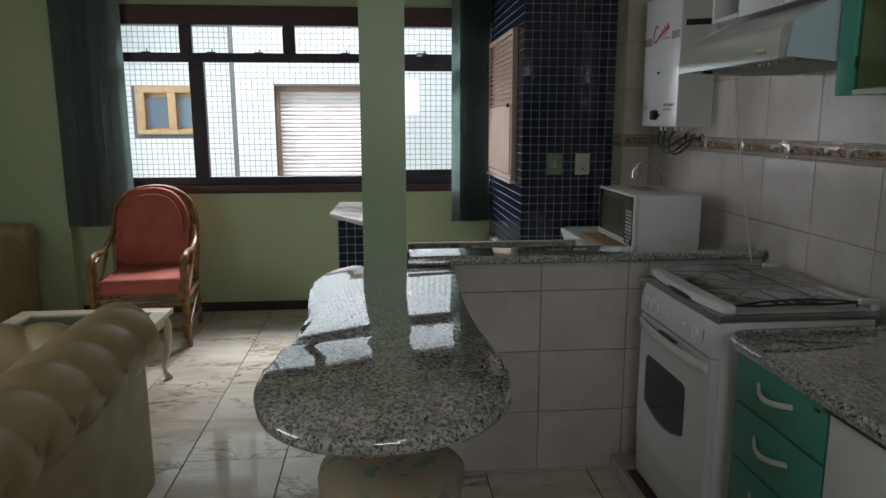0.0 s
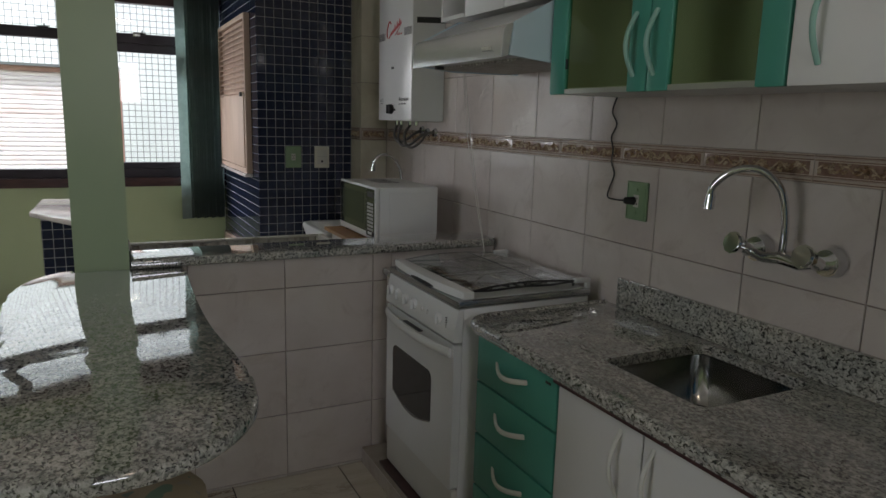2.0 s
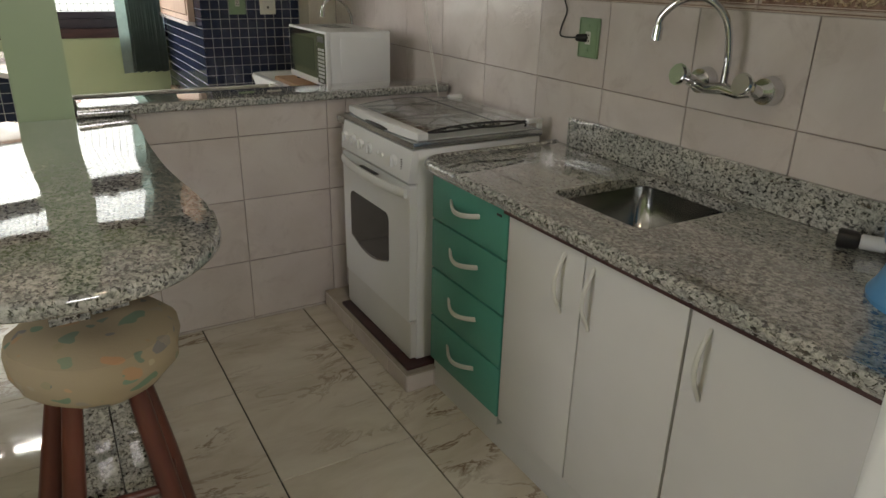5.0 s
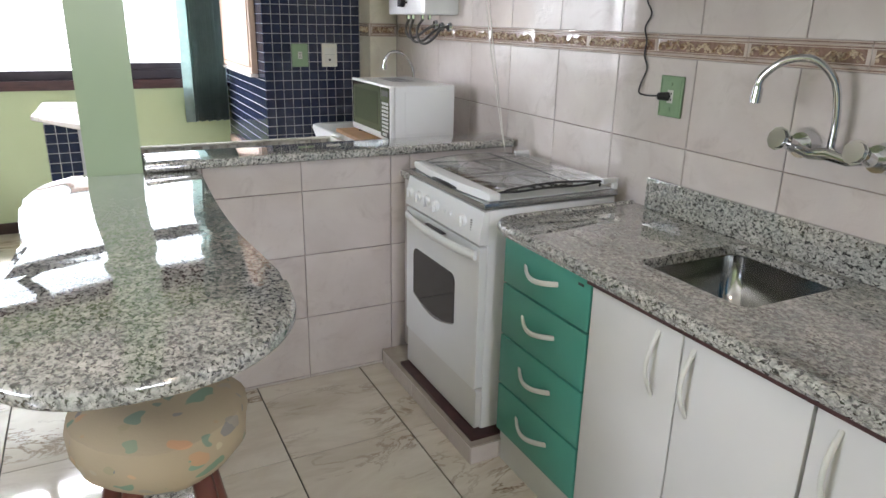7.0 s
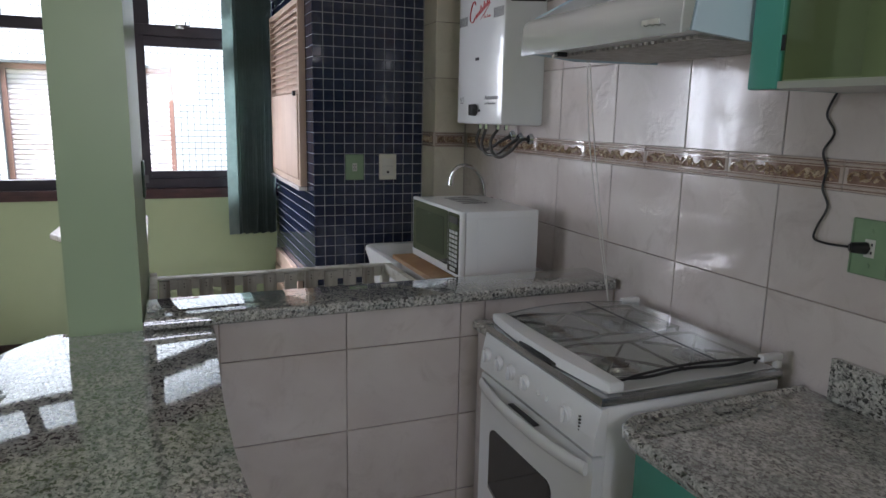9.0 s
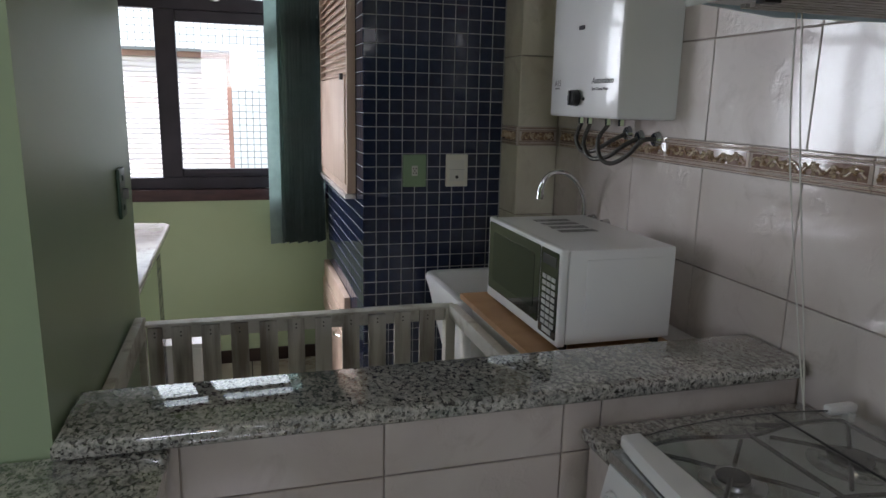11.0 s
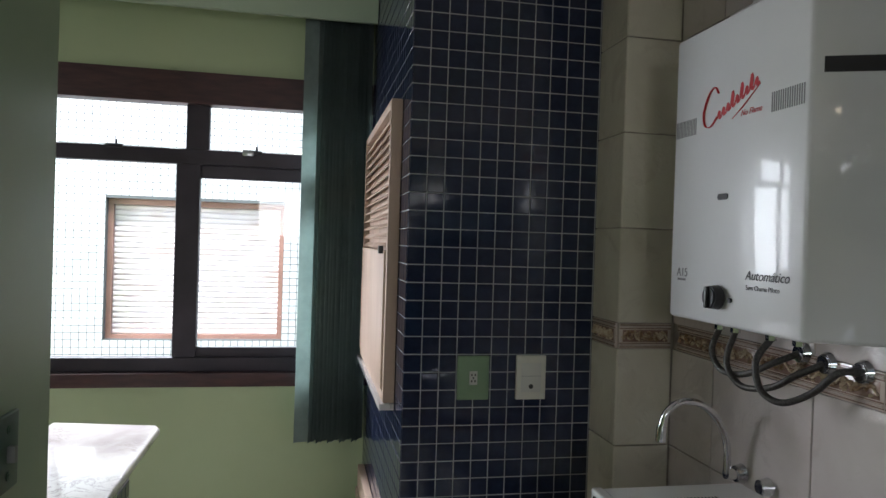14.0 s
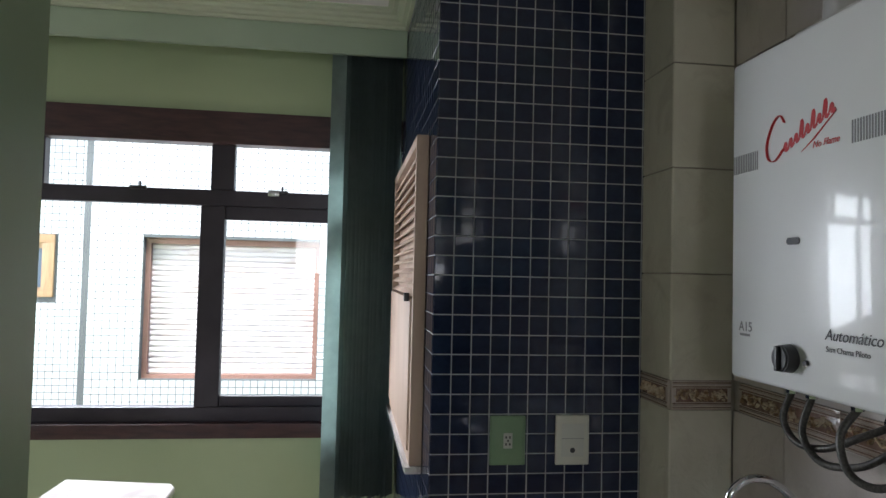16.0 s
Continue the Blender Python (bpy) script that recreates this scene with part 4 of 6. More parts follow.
# ---- base units ----
def drawer_unit():
    u = thing("drawer_unit", "green laminate unit with four drawers beside the stove", "drawer unit")
    part("carcass", box((0.965, 1.54, 0.10), (1.49, 1.935, zb - 0.004)), M_WHITE2, u, "white laminate carcass", smooth=False)
    zs = [0.145, 0.318, 0.494, 0.667, 0.818]
    for z0, z1 in zip(zs, zs[1:]):
        d = part("drawer", box((0.945, 1.518, z0 + 0.004), (0.9645, 1.932, z1 - 0.002), 0.004), M_TEAL, u)
        part("handle", handle_y(1.655, 1.82, (z0 + z1) / 2 + 0.015, 0.948, 0.03, 0.0055, 0.012), M_CREAM, d, "pale curved plastic handle")
    part("badge", box((0.9435, 1.545, 0.79), (0.946, 1.568, 0.797), 0.0005), M_BLACK, u, "small dark maker badge")
    return u


def base_cabinet(name, y0, y1, hy, label):
    u = thing(name, label, "kitchen cabinet", "white base cabinets")
    part("carcass", box((0.965, y0, 0.10), (1.49, y1, 0.675)), M_WHITE2, u, smooth=False)
    part("front_rail", box((0.965, y0, 0.676), (1.0, y1, zb - 0.004)), M_WHITE2, u, smooth=False)
    ws = (y1 - y0) / len(hy)
    for i, h in enumerate(hy):
        d = part("door", box((0.946, y0 + i * ws + 0.002, 0.15), (0.9645, y0 + (i + 1) * ws - 0.002, 0.812), 0.003), M_WHITE2, u)
        part("handle", handle_z(0.62, 0.785, h, 0.948, 0.03, 0.005), M_CREAM, d, "pale curved plastic handle")
    return u


drawer_unit()
u1 = base_cabinet("base_cabinet", 0.892, 1.513, [1.17, 1.275], "white laminate base cabinet with two doors under the sink")
base_cabinet("base_cabinet", 0.452, 0.889, [0.838], "white laminate base cabinet with one door near the water filter")
part("toe_kick", box((0.985, 0.452, 0.0), (1.49, 1.96, 0.099)), M_WHITE2, None, "white laminate plinth under the base units", smooth=False, kind="structure")
# Dark wood strip; its tone also stands in for shade under the rim.
part("shadow_gap", box((0.9295, 0.452, 0.8135), (0.9455, 1.516, 0.8265)), M_WOOD_DARK, None, "dark batten doubling as the shadow line under the worktop", smooth=False, kind="structure")


# ---- wall cabinets ----
def wall_cabinets():
    z0, z1, xf, xb = 1.555, 2.20, 1.19, 1.49
    u = thing("glass_cabinet", "green wall cabinet with two glazed doors above the worktop", "kitchen cabinet", "wall cabinets")
    ya, yb = 1.145, 1.965
    c = bmesh.new()
    for lo, hi in (((xf + 0.02, yb - 0.016, z0), (xb, yb, z1)), ((xf + 0.02, ya, z0), (xb, ya + 0.016, z1)), ((xf + 0.02, ya + 0.016, z0), (xb, yb - 0.016, z0 + 0.016)), ((xf + 0.02, ya + 0.016, z1 - 0.016), (xb, yb - 0.016, z1)), ((xb - 0.006, ya + 0.016, z0 + 0.016), (xb, yb - 0.016, z1 - 0.016))):
        box(lo, hi, bm=c)
    part("carcass", c, M_WHITE2, u, "white laminate carcass", smooth=False)
    part("shelf", box((xf + 0.04, ya + 0.017, 1.87), (xb - 0.007, yb - 0.017, 1.885)), M_WHITE2, u)
    part("side_panel", box((xf + 0.0205, yb + 0.0005, z0), (xb, yb + 0.012, z1), 0.002), M_TEAL, u)
    for a, b, hy, thick_a in ((1.552, 1.975, 1.60, False), (1.147, 1.549, 1.525, True)):
        d = thing_part("door", u)
        f = bmesh.new()
        w = 0.072
        box((xf, a, z0 - 0.003), (xf + 0.019, a + w, z1), 0.005, bm=f)
        box((xf, b - w, z0 - 0.003), (xf + 0.019, b, z1), 0.005, bm=f)
        part("stile", f, M_TEAL, d)
        part("pane", box((xf + 0.008, a + w - 0.004, z0 + 0.012), (xf + 0.012, b - w + 0.004, z1)), M_GLASS, d, "smoky clear door glass", smooth=False)
        part("rail", box((xf + 0.004, a + w + 0.0005, z0 - 0.002), (xf + 0.017, b - w - 0.0005, z0 + 0.012)), M_ALULIGHT, d)
        part("handle", handle_z(1.592, 1.752, hy, xf, 0.032, 0.006), M_TEALH, d, "pale green curved handle")
        hb = b - w + 0.004 if hy > 1.55 else a + w - 0.01
        part("hinge", box((xf + 0.004, hb - 0.012, 1.625), (xf + 0.0075, hb - 0.002, 1.655), 0.001), M_BLACK, d)
    v = thing("wall_cabinet", "white wall cabinet with flat doors above the worktop", "kitchen cabinet", "wall cabinets")
    part("carcass", box((xf + 0.02, 0.30, z0), (xb, 1.140, z1)), M_WHITE2, v, smooth=False)
    for a, b, hy in ((0.722, 1.140, 1.075), (0.302, 0.718, 0.36)):
        d = part("door", box((xf, a, z0 - 0.003), (xf + 0.0195, b, z1), 0.004), M_WHITE, v)
        part("handle", handle_z(1.592, 1.752, hy, xf, 0.03, 0.0055), M_TEALH, d, "pale green curved handle")
    w = thing("hood_cabinet", "white wall cabinet with open end shelves above the hood", "kitchen cabinet", "wall cabinets")
    zc = 1.852
    c = box((xf + 0.02, 1.99, zc), (xb, 2.55, z1))
    part("carcass", c, M_WHITE2, w, smooth=False)
    for a, b in ((1.992, 2.268), (2.272, 2.552)):
        part("door", box((xf, a, zc - 0.003), (xf + 0.0195, b, z1), 0.004), M_WHITE, w)
    c = bmesh.new()
    for lo, hi in (((xf, 2.735, zc), (xb, 2.75, z1)), ((xf, 2.555, zc), (xb, 2.735, zc + 0.015)), ((xb - 0.01, 2.555, zc + 0.015), (xb, 2.735, z1)), ((xf, 2.555, 2.02), (xb - 0.0101, 2.735, 2.032))):
        box(lo, hi, bm=c)
    part("end_shelf", c, M_WHITE, w, smooth=False)


wall_cabinets()


def hood():
    h = thing("range_hood", "brushed steel range hood with pale blue plastic ends", "range hood")
    y0, y1 = 1.99, 2.64
    part("body", extrude_y([(1.045, 1.672), (1.06, 1.758), (1.21, 1.835), (1.49, 1.848), (1.49, 1.668), (1.46, 1.662), (1.06, 1.664)], y0 + 0.008, y1 - 0.008), M_HOODST, h)
    part("fascia", extrude_y([(1.02, 1.656), (1.024, 1.735), (1.036, 1.752), (1.0595, 1.759), (1.0445, 1.664)], y0 - 0.001, y1 + 0.001, 0.002), M_STEELG, h, "shiny steel front lip")
    for a, b in ((y0 - 0.003, y0 + 0.0075), (y1 - 0.0075, y1 + 0.003)):
        part("end_panel", extrude_y([(1.048, 1.664), (1.062, 1.762), (1.21, 1.842), (1.492, 1.852), (1.492, 1.655), (1.2, 1.650)], a, b, 0.001), M_PALEBLUE, h, "pale blue plastic end cheek")
    f = bmesh.new()
    for i in range(26):
        y = y0 + 0.04 + i * 0.0225
        box((1.10, y, 1.6545), (1.44, y + 0.012, 1.6615), bm=f)
    part("grille", f, M_GRILLE, h, "greasy grey filter grille")
    for y in (2.08, 2.10 - 0.045):
        part("switch", box((1.0175, y, 1.681), (1.0215, y + 0.028, 1.692), 0.001), M_CREAM, h)
    part("lamp_clip", box((1.05, 2.49, 1.648), (1.08, 2.51, 1.660), 0.002), M_BLACK, h)
    bars = bmesh.new()
    sweep([(1.0165, 2.03 + 0.01 * k, 1.677 + (0.002 if k % 2 else -0.002) + 0.0005 * k) for k in range(8)], 0.0007, 5, bm=bars)
    part("script_mark", bars, M_BLACK, h)


hood()


# ---- water heater ----
def heater():
    h = thing("water_heater", "white wall-mounted gas water heater with black knob", "water heater")
    x0, x1, y0, y1, z0, z1 = 1.35, 1.49, 3.392, 3.845, 1.457, 2.115
    part("casing", prism([(x0, y1 - 0.006), (x0, y0 + 0.008), (x0 + 0.002, y0 + 0.003), (x0 + 0.008, y0 - 0.002), (1.498, 3.328), (1.498, y1 + 0.06), (x0 + 0.008, y1 + 0.002), (x0 + 0.002, y1)], z0, z1, 0.008, 3), M_WHITE, h)
    slope = (y0 - 0.002 - 3.328) / (1.498 - x0 - 0.008)
    edge = lambda x: y0 - 0.002 - (x - x0 - 0.008) * slope
    part("side_slot", prism([(1.370, edge(1.370) + 0.002), (1.370, edge(1.370) - 0.0015), (1.494, edge(1.494) - 0.0015), (1.494, edge(1.494) + 0.002)], 1.936, 1.964), M_BLACK, h, smooth=False)
    part("sight_window", rounded_rect_y(3.624, 3.661, 1.725, 1.738, x0 + 0.001, x0 - 0.0015, 0.006), M_BLACK, h)
    k = part("knob", cyl((x0, 3.646, 1.517), (x0 - 0.026, 3.646, 1.517), 0.0265, 0.024, seg=30, bevel=0.003), M_BLACK, h)
    part("knob_grip", box((x0 - 0.034, 3.642, 1.494), (x0 - 0.024, 3.650, 1.540), 0.003), M_BLACK, k)
    part("button", cyl((x0, 3.603, 1.514), (x0 - 0.006, 3.603, 1.514), 0.005, seg=14), M_BLACK, h)
    b = bmesh.new()
    for i in range(14):
        y = 3.838 - i * 0.0062
        box((x0 - 0.0008, y - 0.0028, 1.880), (x0 + 0.001, y, 1.918), bm=b)
    part("stripe", b, M_GREY, h, "printed grey stripes", smooth=False)
    b = bmesh.new()
    for i in range(15):
        y2 = 3.495 - i * 0.0062
        box((x0 - 0.0008, y2 - 0.0028, 1.884), (x0 + 0.001, y2, 1.922), bm=b)
    part("stripe", b, M_GREY, h, "printed grey stripes", smooth=False)
    lg = bmesh.new()
    sweep(smooth_path([(x0 - 0.0006, y, z) for y, z in ((3.668, 1.956), (3.682, 1.972), (3.704, 1.958), (3.722, 1.922), (3.716, 1.893), (3.694, 1.888), (3.670, 1.906))], 4), 0.0048, 6, bm=lg, scale=(0.2, 1))
    for i in range(9):
        y = 3.672 - i * 0.0155
        z = 1.898 + i * 0.0056
        tall = 0.034 if i in (3, 5, 7) else 0.018
        sweep(smooth_path([(x0 - 0.0006, y, z + 0.004), (x0 - 0.0006, y - 0.005, z + tall), (x0 - 0.0006, y - 0.009, z + tall * 0.8), (x0 - 0.0006, y - 0.007, z + 0.003), (x0 - 0.0006, y - 0.0155, z + 0.009)], 3), 0.0029, 6, bm=lg, scale=(0.3, 1))
    sweep([(x0 - 0.0006, 3.620, 1.892), (x0 - 0.0006, 3.585, 1.910), (x0 - 0.0006, 3.530, 1.948)], [0.001, 0.0028, 0.0015], 6, bm=lg, scale=(0.3, 1))
    part("logo", lg, M_RED, h, "red slanting logo shape")

    def text(body, size, y, z, name, material, slant=0.0):
        cu = bpy.data.curves.new(name, "FONT")
        cu.body, cu.size, cu.shear, cu.extrude = body, size, slant, 0.0003
        o = new(name, cu)
        m = Matrix.Translation((x0 - 0.0012, y, z)) @ Matrix(((0, 0, -1, 0), (-1, 0, 0, 0), (0, 1, 0, 0), (0, 0, 0, 1)))
        o.matrix_world = m
        dg = bpy.context.evaluated_depsgraph_get()
        me = bpy.data.meshes.new_from_object(o.evaluated_get(dg))
        me.materials.clear()
        me.materials.append(material)
        me.transform(m)
        bpy.data.objects.remove(o)
        ob = new(name, me)
        ob.parent = h
        return ob
    text("A15", 0.028, 3.815, 1.555, "model_number", M_GREY)
    text("Automático", 0.027, 3.557, 1.560, "lettering", M_DGREY, 0.3)
    text("No Flame", 0.017, 3.590, 1.893, "lettering", M_RED, 0.3)
    text("Sem Chama Piloto", 0.0135, 3.554, 1.540, "lettering", M_DGREY)
    part("small_print", box((x0 - 0.0008, 3.778, 1.545), (x0 + 0.001, 3.812, 1.550)), M_GREY, h, smooth=False)
    collar = part("flue_collar", cyl((1.425, 3.575, z1), (1.425, 3.575, z1 + 0.07), 0.056, 0.054, seg=32), M_FOIL, h, "galvanised flue collar")
    part("flue_base", box((1.362, 3.50, z1), (1.485, 3.66, z1 + 0.008), 0.003), M_FOIL, h)
    part("clamp", cyl((1.427, 3.577, z1 + 0.07), (1.428, 3.578, z1 + 0.088), 0.0575, seg=32), M_GREY, collar)
    for y, top in ((3.76, 0.0), (3.70, 0.0), (3.58, 0.0), (3.50, 0.0)):
        part("fitting", cyl((1.43, y, z0 - 0.022), (1.43, y, z0 + 0.001), 0.011, seg=6), M_CHROME, h)


heater()
duct = thing("flue_duct", "ribbed aluminium flexible flue hose from heater to pier", "flue duct")
path = smooth_path([(1.428, 3.578, 2.19), (1.432, 3.60, 2.27), (1.415, 3.68, 2.37), (1.36, 3.79, 2.445), (1.27, 3.93, 2.49), (1.17, 4.10, 2.495), (1.075, 4.262, 2.478)], 22)
part("hose", sweep(path, [0.0515 + (0.0021 if i % 4 in (0, 1) else -0.0004) for i in range(len(path))], 28), M_FOIL, duct)
part("end_band", cyl(path[-4], path[-2], 0.0555, seg=30), M_GREY, duct)
hoses = thing("heater_hoses", "braided grey water and gas hoses below the heater", "hose")
for pts in ([(1.43, 3.76, 1.437), (1.415, 3.765, 1.385), (1.42, 3.73, 1.345), (1.43, 3.66, 1.35), (1.455, 3.60, 1.385), (1.49, 3.57, 1.41)],
            [(1.43, 3.70, 1.437), (1.41, 3.70, 1.37), (1.42, 3.66, 1.325), (1.44, 3.59, 1.335), (1.46, 3.54, 1.37), (1.49, 3.50, 1.40)],
            [(1.43, 3.58, 1.437), (1.40, 3.585, 1.39), (1.40, 3.565, 1.335), (1.415, 3.52, 1.32), (1.44, 3.47, 1.35), (1.46, 3.43, 1.395), (1.49, 3.41, 1.40)]):
    part("hose", sweep(smooth_path(pts, 8), 0.0070, 12), M_HOSE, hoses)
for y, z in ((3.57, 1.41), (3.50, 1.40), (3.41, 1.40)):
    part("wall_plate", cyl((1.499, y, z), (1.486, y, z), 0.025, 0.018, seg=24, bevel=0.002), M_CHROME, hoses)


# ---- outlets and switches ----
def plate(name, label, material, facing, centre, w, h, kind, group="sockets and switches"):
    """facing: x- (on the east wall), y- (on the pier), x+ (on the divider)."""
    s = thing(name, label, "socket" if kind != "switch" else "switch", group)
    bm = box((-w / 2, -0.009, -h / 2), (w / 2, 0, h / 2), 0.004, 3)
    body = part("plate", bm, material, s)
    if kind == "vintage":
        for dx, dz in ((w * 0.43, 0), (-w * 0.43, 0)):
            part("rim", box((dx - 0.0012, -0.0115, -h * 0.44), (dx + 0.0012, -0.0085, h * 0.44), 0.0008), material, s)
        for dz in (h * 0.30, -h * 0.30):
            part("screw", cyl((0, -0.008, dz), (0, -0.0115, dz), 0.007, seg=16, bevel=0.002), material, s)
        part("insert", box((-0.012, -0.0105, -0.02), (0.012, -0.0088, 0.02), 0.001), M_CREAM, s)
        for i, (dx, dz) in enumerate(((-0.005, 0.009), (0.005, 0.009), (-0.005, -0.009), (0.005, -0.009), (0, 0))):
            part("hole", box((dx - 0.002, -0.0112, dz - 0.003), (dx + 0.002, -0.0104, dz + 0.003)), M_BLACK, s, smooth=False)
    elif kind == "phone":
        part("insert", box((-w * 0.33, -0.0105, -h * 0.33), (w * 0.33, -0.0088, h * 0.33), 0.001), M_CREAM, s)
        part("line", box((-w * 0.33, -0.0112, 0.004), (w * 0.33, -0.0104, 0.0052)), M_GREY, s, smooth=False)
        part("hole", cyl((0.0, -0.010, -0.026), (0.0, -0.0114, -0.026), 0.007, seg=18), M_BLACK, s)
    elif kind == "round":
        part("insert", cyl((0, -0.0085, 0), (0, -0.0112, 0), 0.017, seg=6, bevel=0.001), M_CREAM, s)
        for dz in (-0.009, 0, 0.009):
            part("hole", cyl((0, -0.011, dz), (0, -0.0118, dz), 0.0028, seg=10), M_BLACK, s)
        for dz in (-0.042, 0.042):
            part("screw", cyl((0, -0.0085, dz), (0, -0.0105, dz), 0.003, seg=10), M_GREY, s)
    elif kind == "switch":
        part("rocker", box((-0.006, -0.022, -0.016), (0.006, -0.008, 0.012), 0.003), M_GREY, s, "small grey toggle")
        for dz in (h * 0.3, -h * 0.3):
            part("screw", cyl((0, -0.008, dz), (0, -0.012, dz), 0.008, seg=16, bevel=0.003), material, s)
    s.location = centre
    s.rotation_euler = (0, 0, {"y-": 0.0, "x-": -math.pi / 2, "x+": math.pi / 2}[facing])
    return s


plate("wall_socket", "old green painted socket plate on blue mosaic", M_PGREEN, "y-", (0.97, 4.264, 1.226), 0.095, 0.128, "vintage")
plate("wall_socket", "ivory telephone and switch plate on blue mosaic", M_IVORY, "y-", (1.145, 4.264, 1.226), 0.092, 0.13, "phone")
plate("wall_socket", "green painted socket plate with a black plug", M_PGREEN, "x-", (1.499, 1.878, 1.222), 0.096, 0.126, "vintage")
plate("wall_socket", "white round-pin socket plate near the water filter", M_IVORY, "x-", (1.499, 0.872, 1.21), 0.075, 0.12, "round")
plate("wall_switch", "dark green painted light switch on the divider", M_DGREEN, "x+", (0.001, 3.578, 1.243), 0.085, 0.13, "switch")
cord = thing("power_cord", "thin black cord with plug hanging from the cabinet", "cord")
part("cable", sweep(smooth_path([(1.485, 2.00, 1.56), (1.487, 2.022, 1.51), (1.49, 2.000, 1.468), (1.49, 2.022, 1.425), (1.485, 2.004, 1.385), (1.49, 2.012, 1.34), (1.488, 1.992, 1.30), (1.487, 2.012, 1.25), (1.487, 2.016, 1.222), (1.478, 1.975, 1.217), (1.463, 1.91, 1.222)], 8), 0.0028, 8), M_BLACK, cord)
part("plug", cyl((1.460, 1.905, 1.222), (1.489, 1.882, 1.222), 0.011, 0.014, seg=16, bevel=0.003), M_BLACK, cord)
strings = thing("hanging_string", "two thin pale strings hanging from the hood", "string")
for dy in (0.0, 0.012):
    part("strand", sweep(smooth_path([(1.235, 2.618 + dy, 1.662), (1.264, 2.612 + dy * 2, 1.42), (1.325, 2.606 + dy, 1.06), (1.374, 2.624 - dy * 0.5, 0.862)], 8), 0.0016, 6), M_CREAM, strings)


# ---- laundry corner ----
def washtub():
    s = thing("laundry_tub", "white moulded laundry tub beside the mosaic pier", "laundry sink")
    bm = bmesh.new()
    x0, x1, y0, y1 = 0.965, 1.495, 3.625, 4.085
    rings = []
    for z, ins, r in ((0.60, 0.05, 0.06), (0.80, 0.012, 0.05), (0.845, 0.0, 0.045), (0.862, 0.004, 0.045), (0.866, 0.018, 0.045), (0.860, 0.034, 0.045), (0.835, 0.045, 0.05), (0.66, 0.075, 0.06), (0.64, 0.11, 0.05)):
        pts = []
        for cx, cy, a0 in ((x1 - ins - r, y1 - ins - r, 0), (x0 + ins + r, y1 - ins - r, 90), (x0 + ins + r, y0 + ins + r, 180), (x1 - ins - r, y0 + ins + r, 270)):
            for k in range(7):
                a = radians(a0 + 15 * k)
                pts.append(bm.verts.new((cx + r * math.cos(a), cy + r * math.sin(a), z)))
        rings.append(pts)
    n = len(rings[0])
    for a, b in zip(rings, rings[1:]):
        for k in range(n):
            bm.faces.new((a[k], a[(k + 1) % n], b[(k + 1) % n], b[k]))
    bm.faces.new(rings[-1])
    bm.faces.new(list(reversed(rings[0])))
    part("basin", bm, M_WHITE, s)
    part("pedestal", cyl((1.23, 3.86, 0.0), (1.23, 3.86, 0.605), 0.12, 0.15, seg=28, bevel=0.01), M_WHITE, s)


washtub()
f = thing("wall_faucet", "chrome swan-neck wall faucet above the laundry tub", "faucet", "wall faucets")
part("wall_plate", cyl((1.499, 3.755, 1.098), (1.478, 3.755, 1.098), 0.024, 0.018, seg=24, bevel=0.002), M_CHROME, f)
part("body", cyl((1.478, 3.755, 1.098), (1.455, 3.755, 1.10), 0.013, seg=16), M_CHROME, f)
part("spout", sweep(smooth_path([(1.458, 3.755, 1.10), (1.455, 3.755, 1.17), (1.43, 3.755, 1.225), (1.385, 3.755, 1.262), (1.335, 3.755, 1.268), (1.30, 3.755, 1.243), (1.290, 3.755, 1.205)], 6), 0.0085, 14), M_CHROME, f)
part("aerator", cyl((1.290, 3.755, 1.215), (1.287, 3.755, 1.178), 0.011, 0.012, seg=18, bevel=0.002), M_CHROME, f)
part("stop_valve", cyl((1.499, 3.66, 1.10), (1.472, 3.66, 1.10), 0.021, 0.016, seg=20, bevel=0.002), M_CHROME, f)


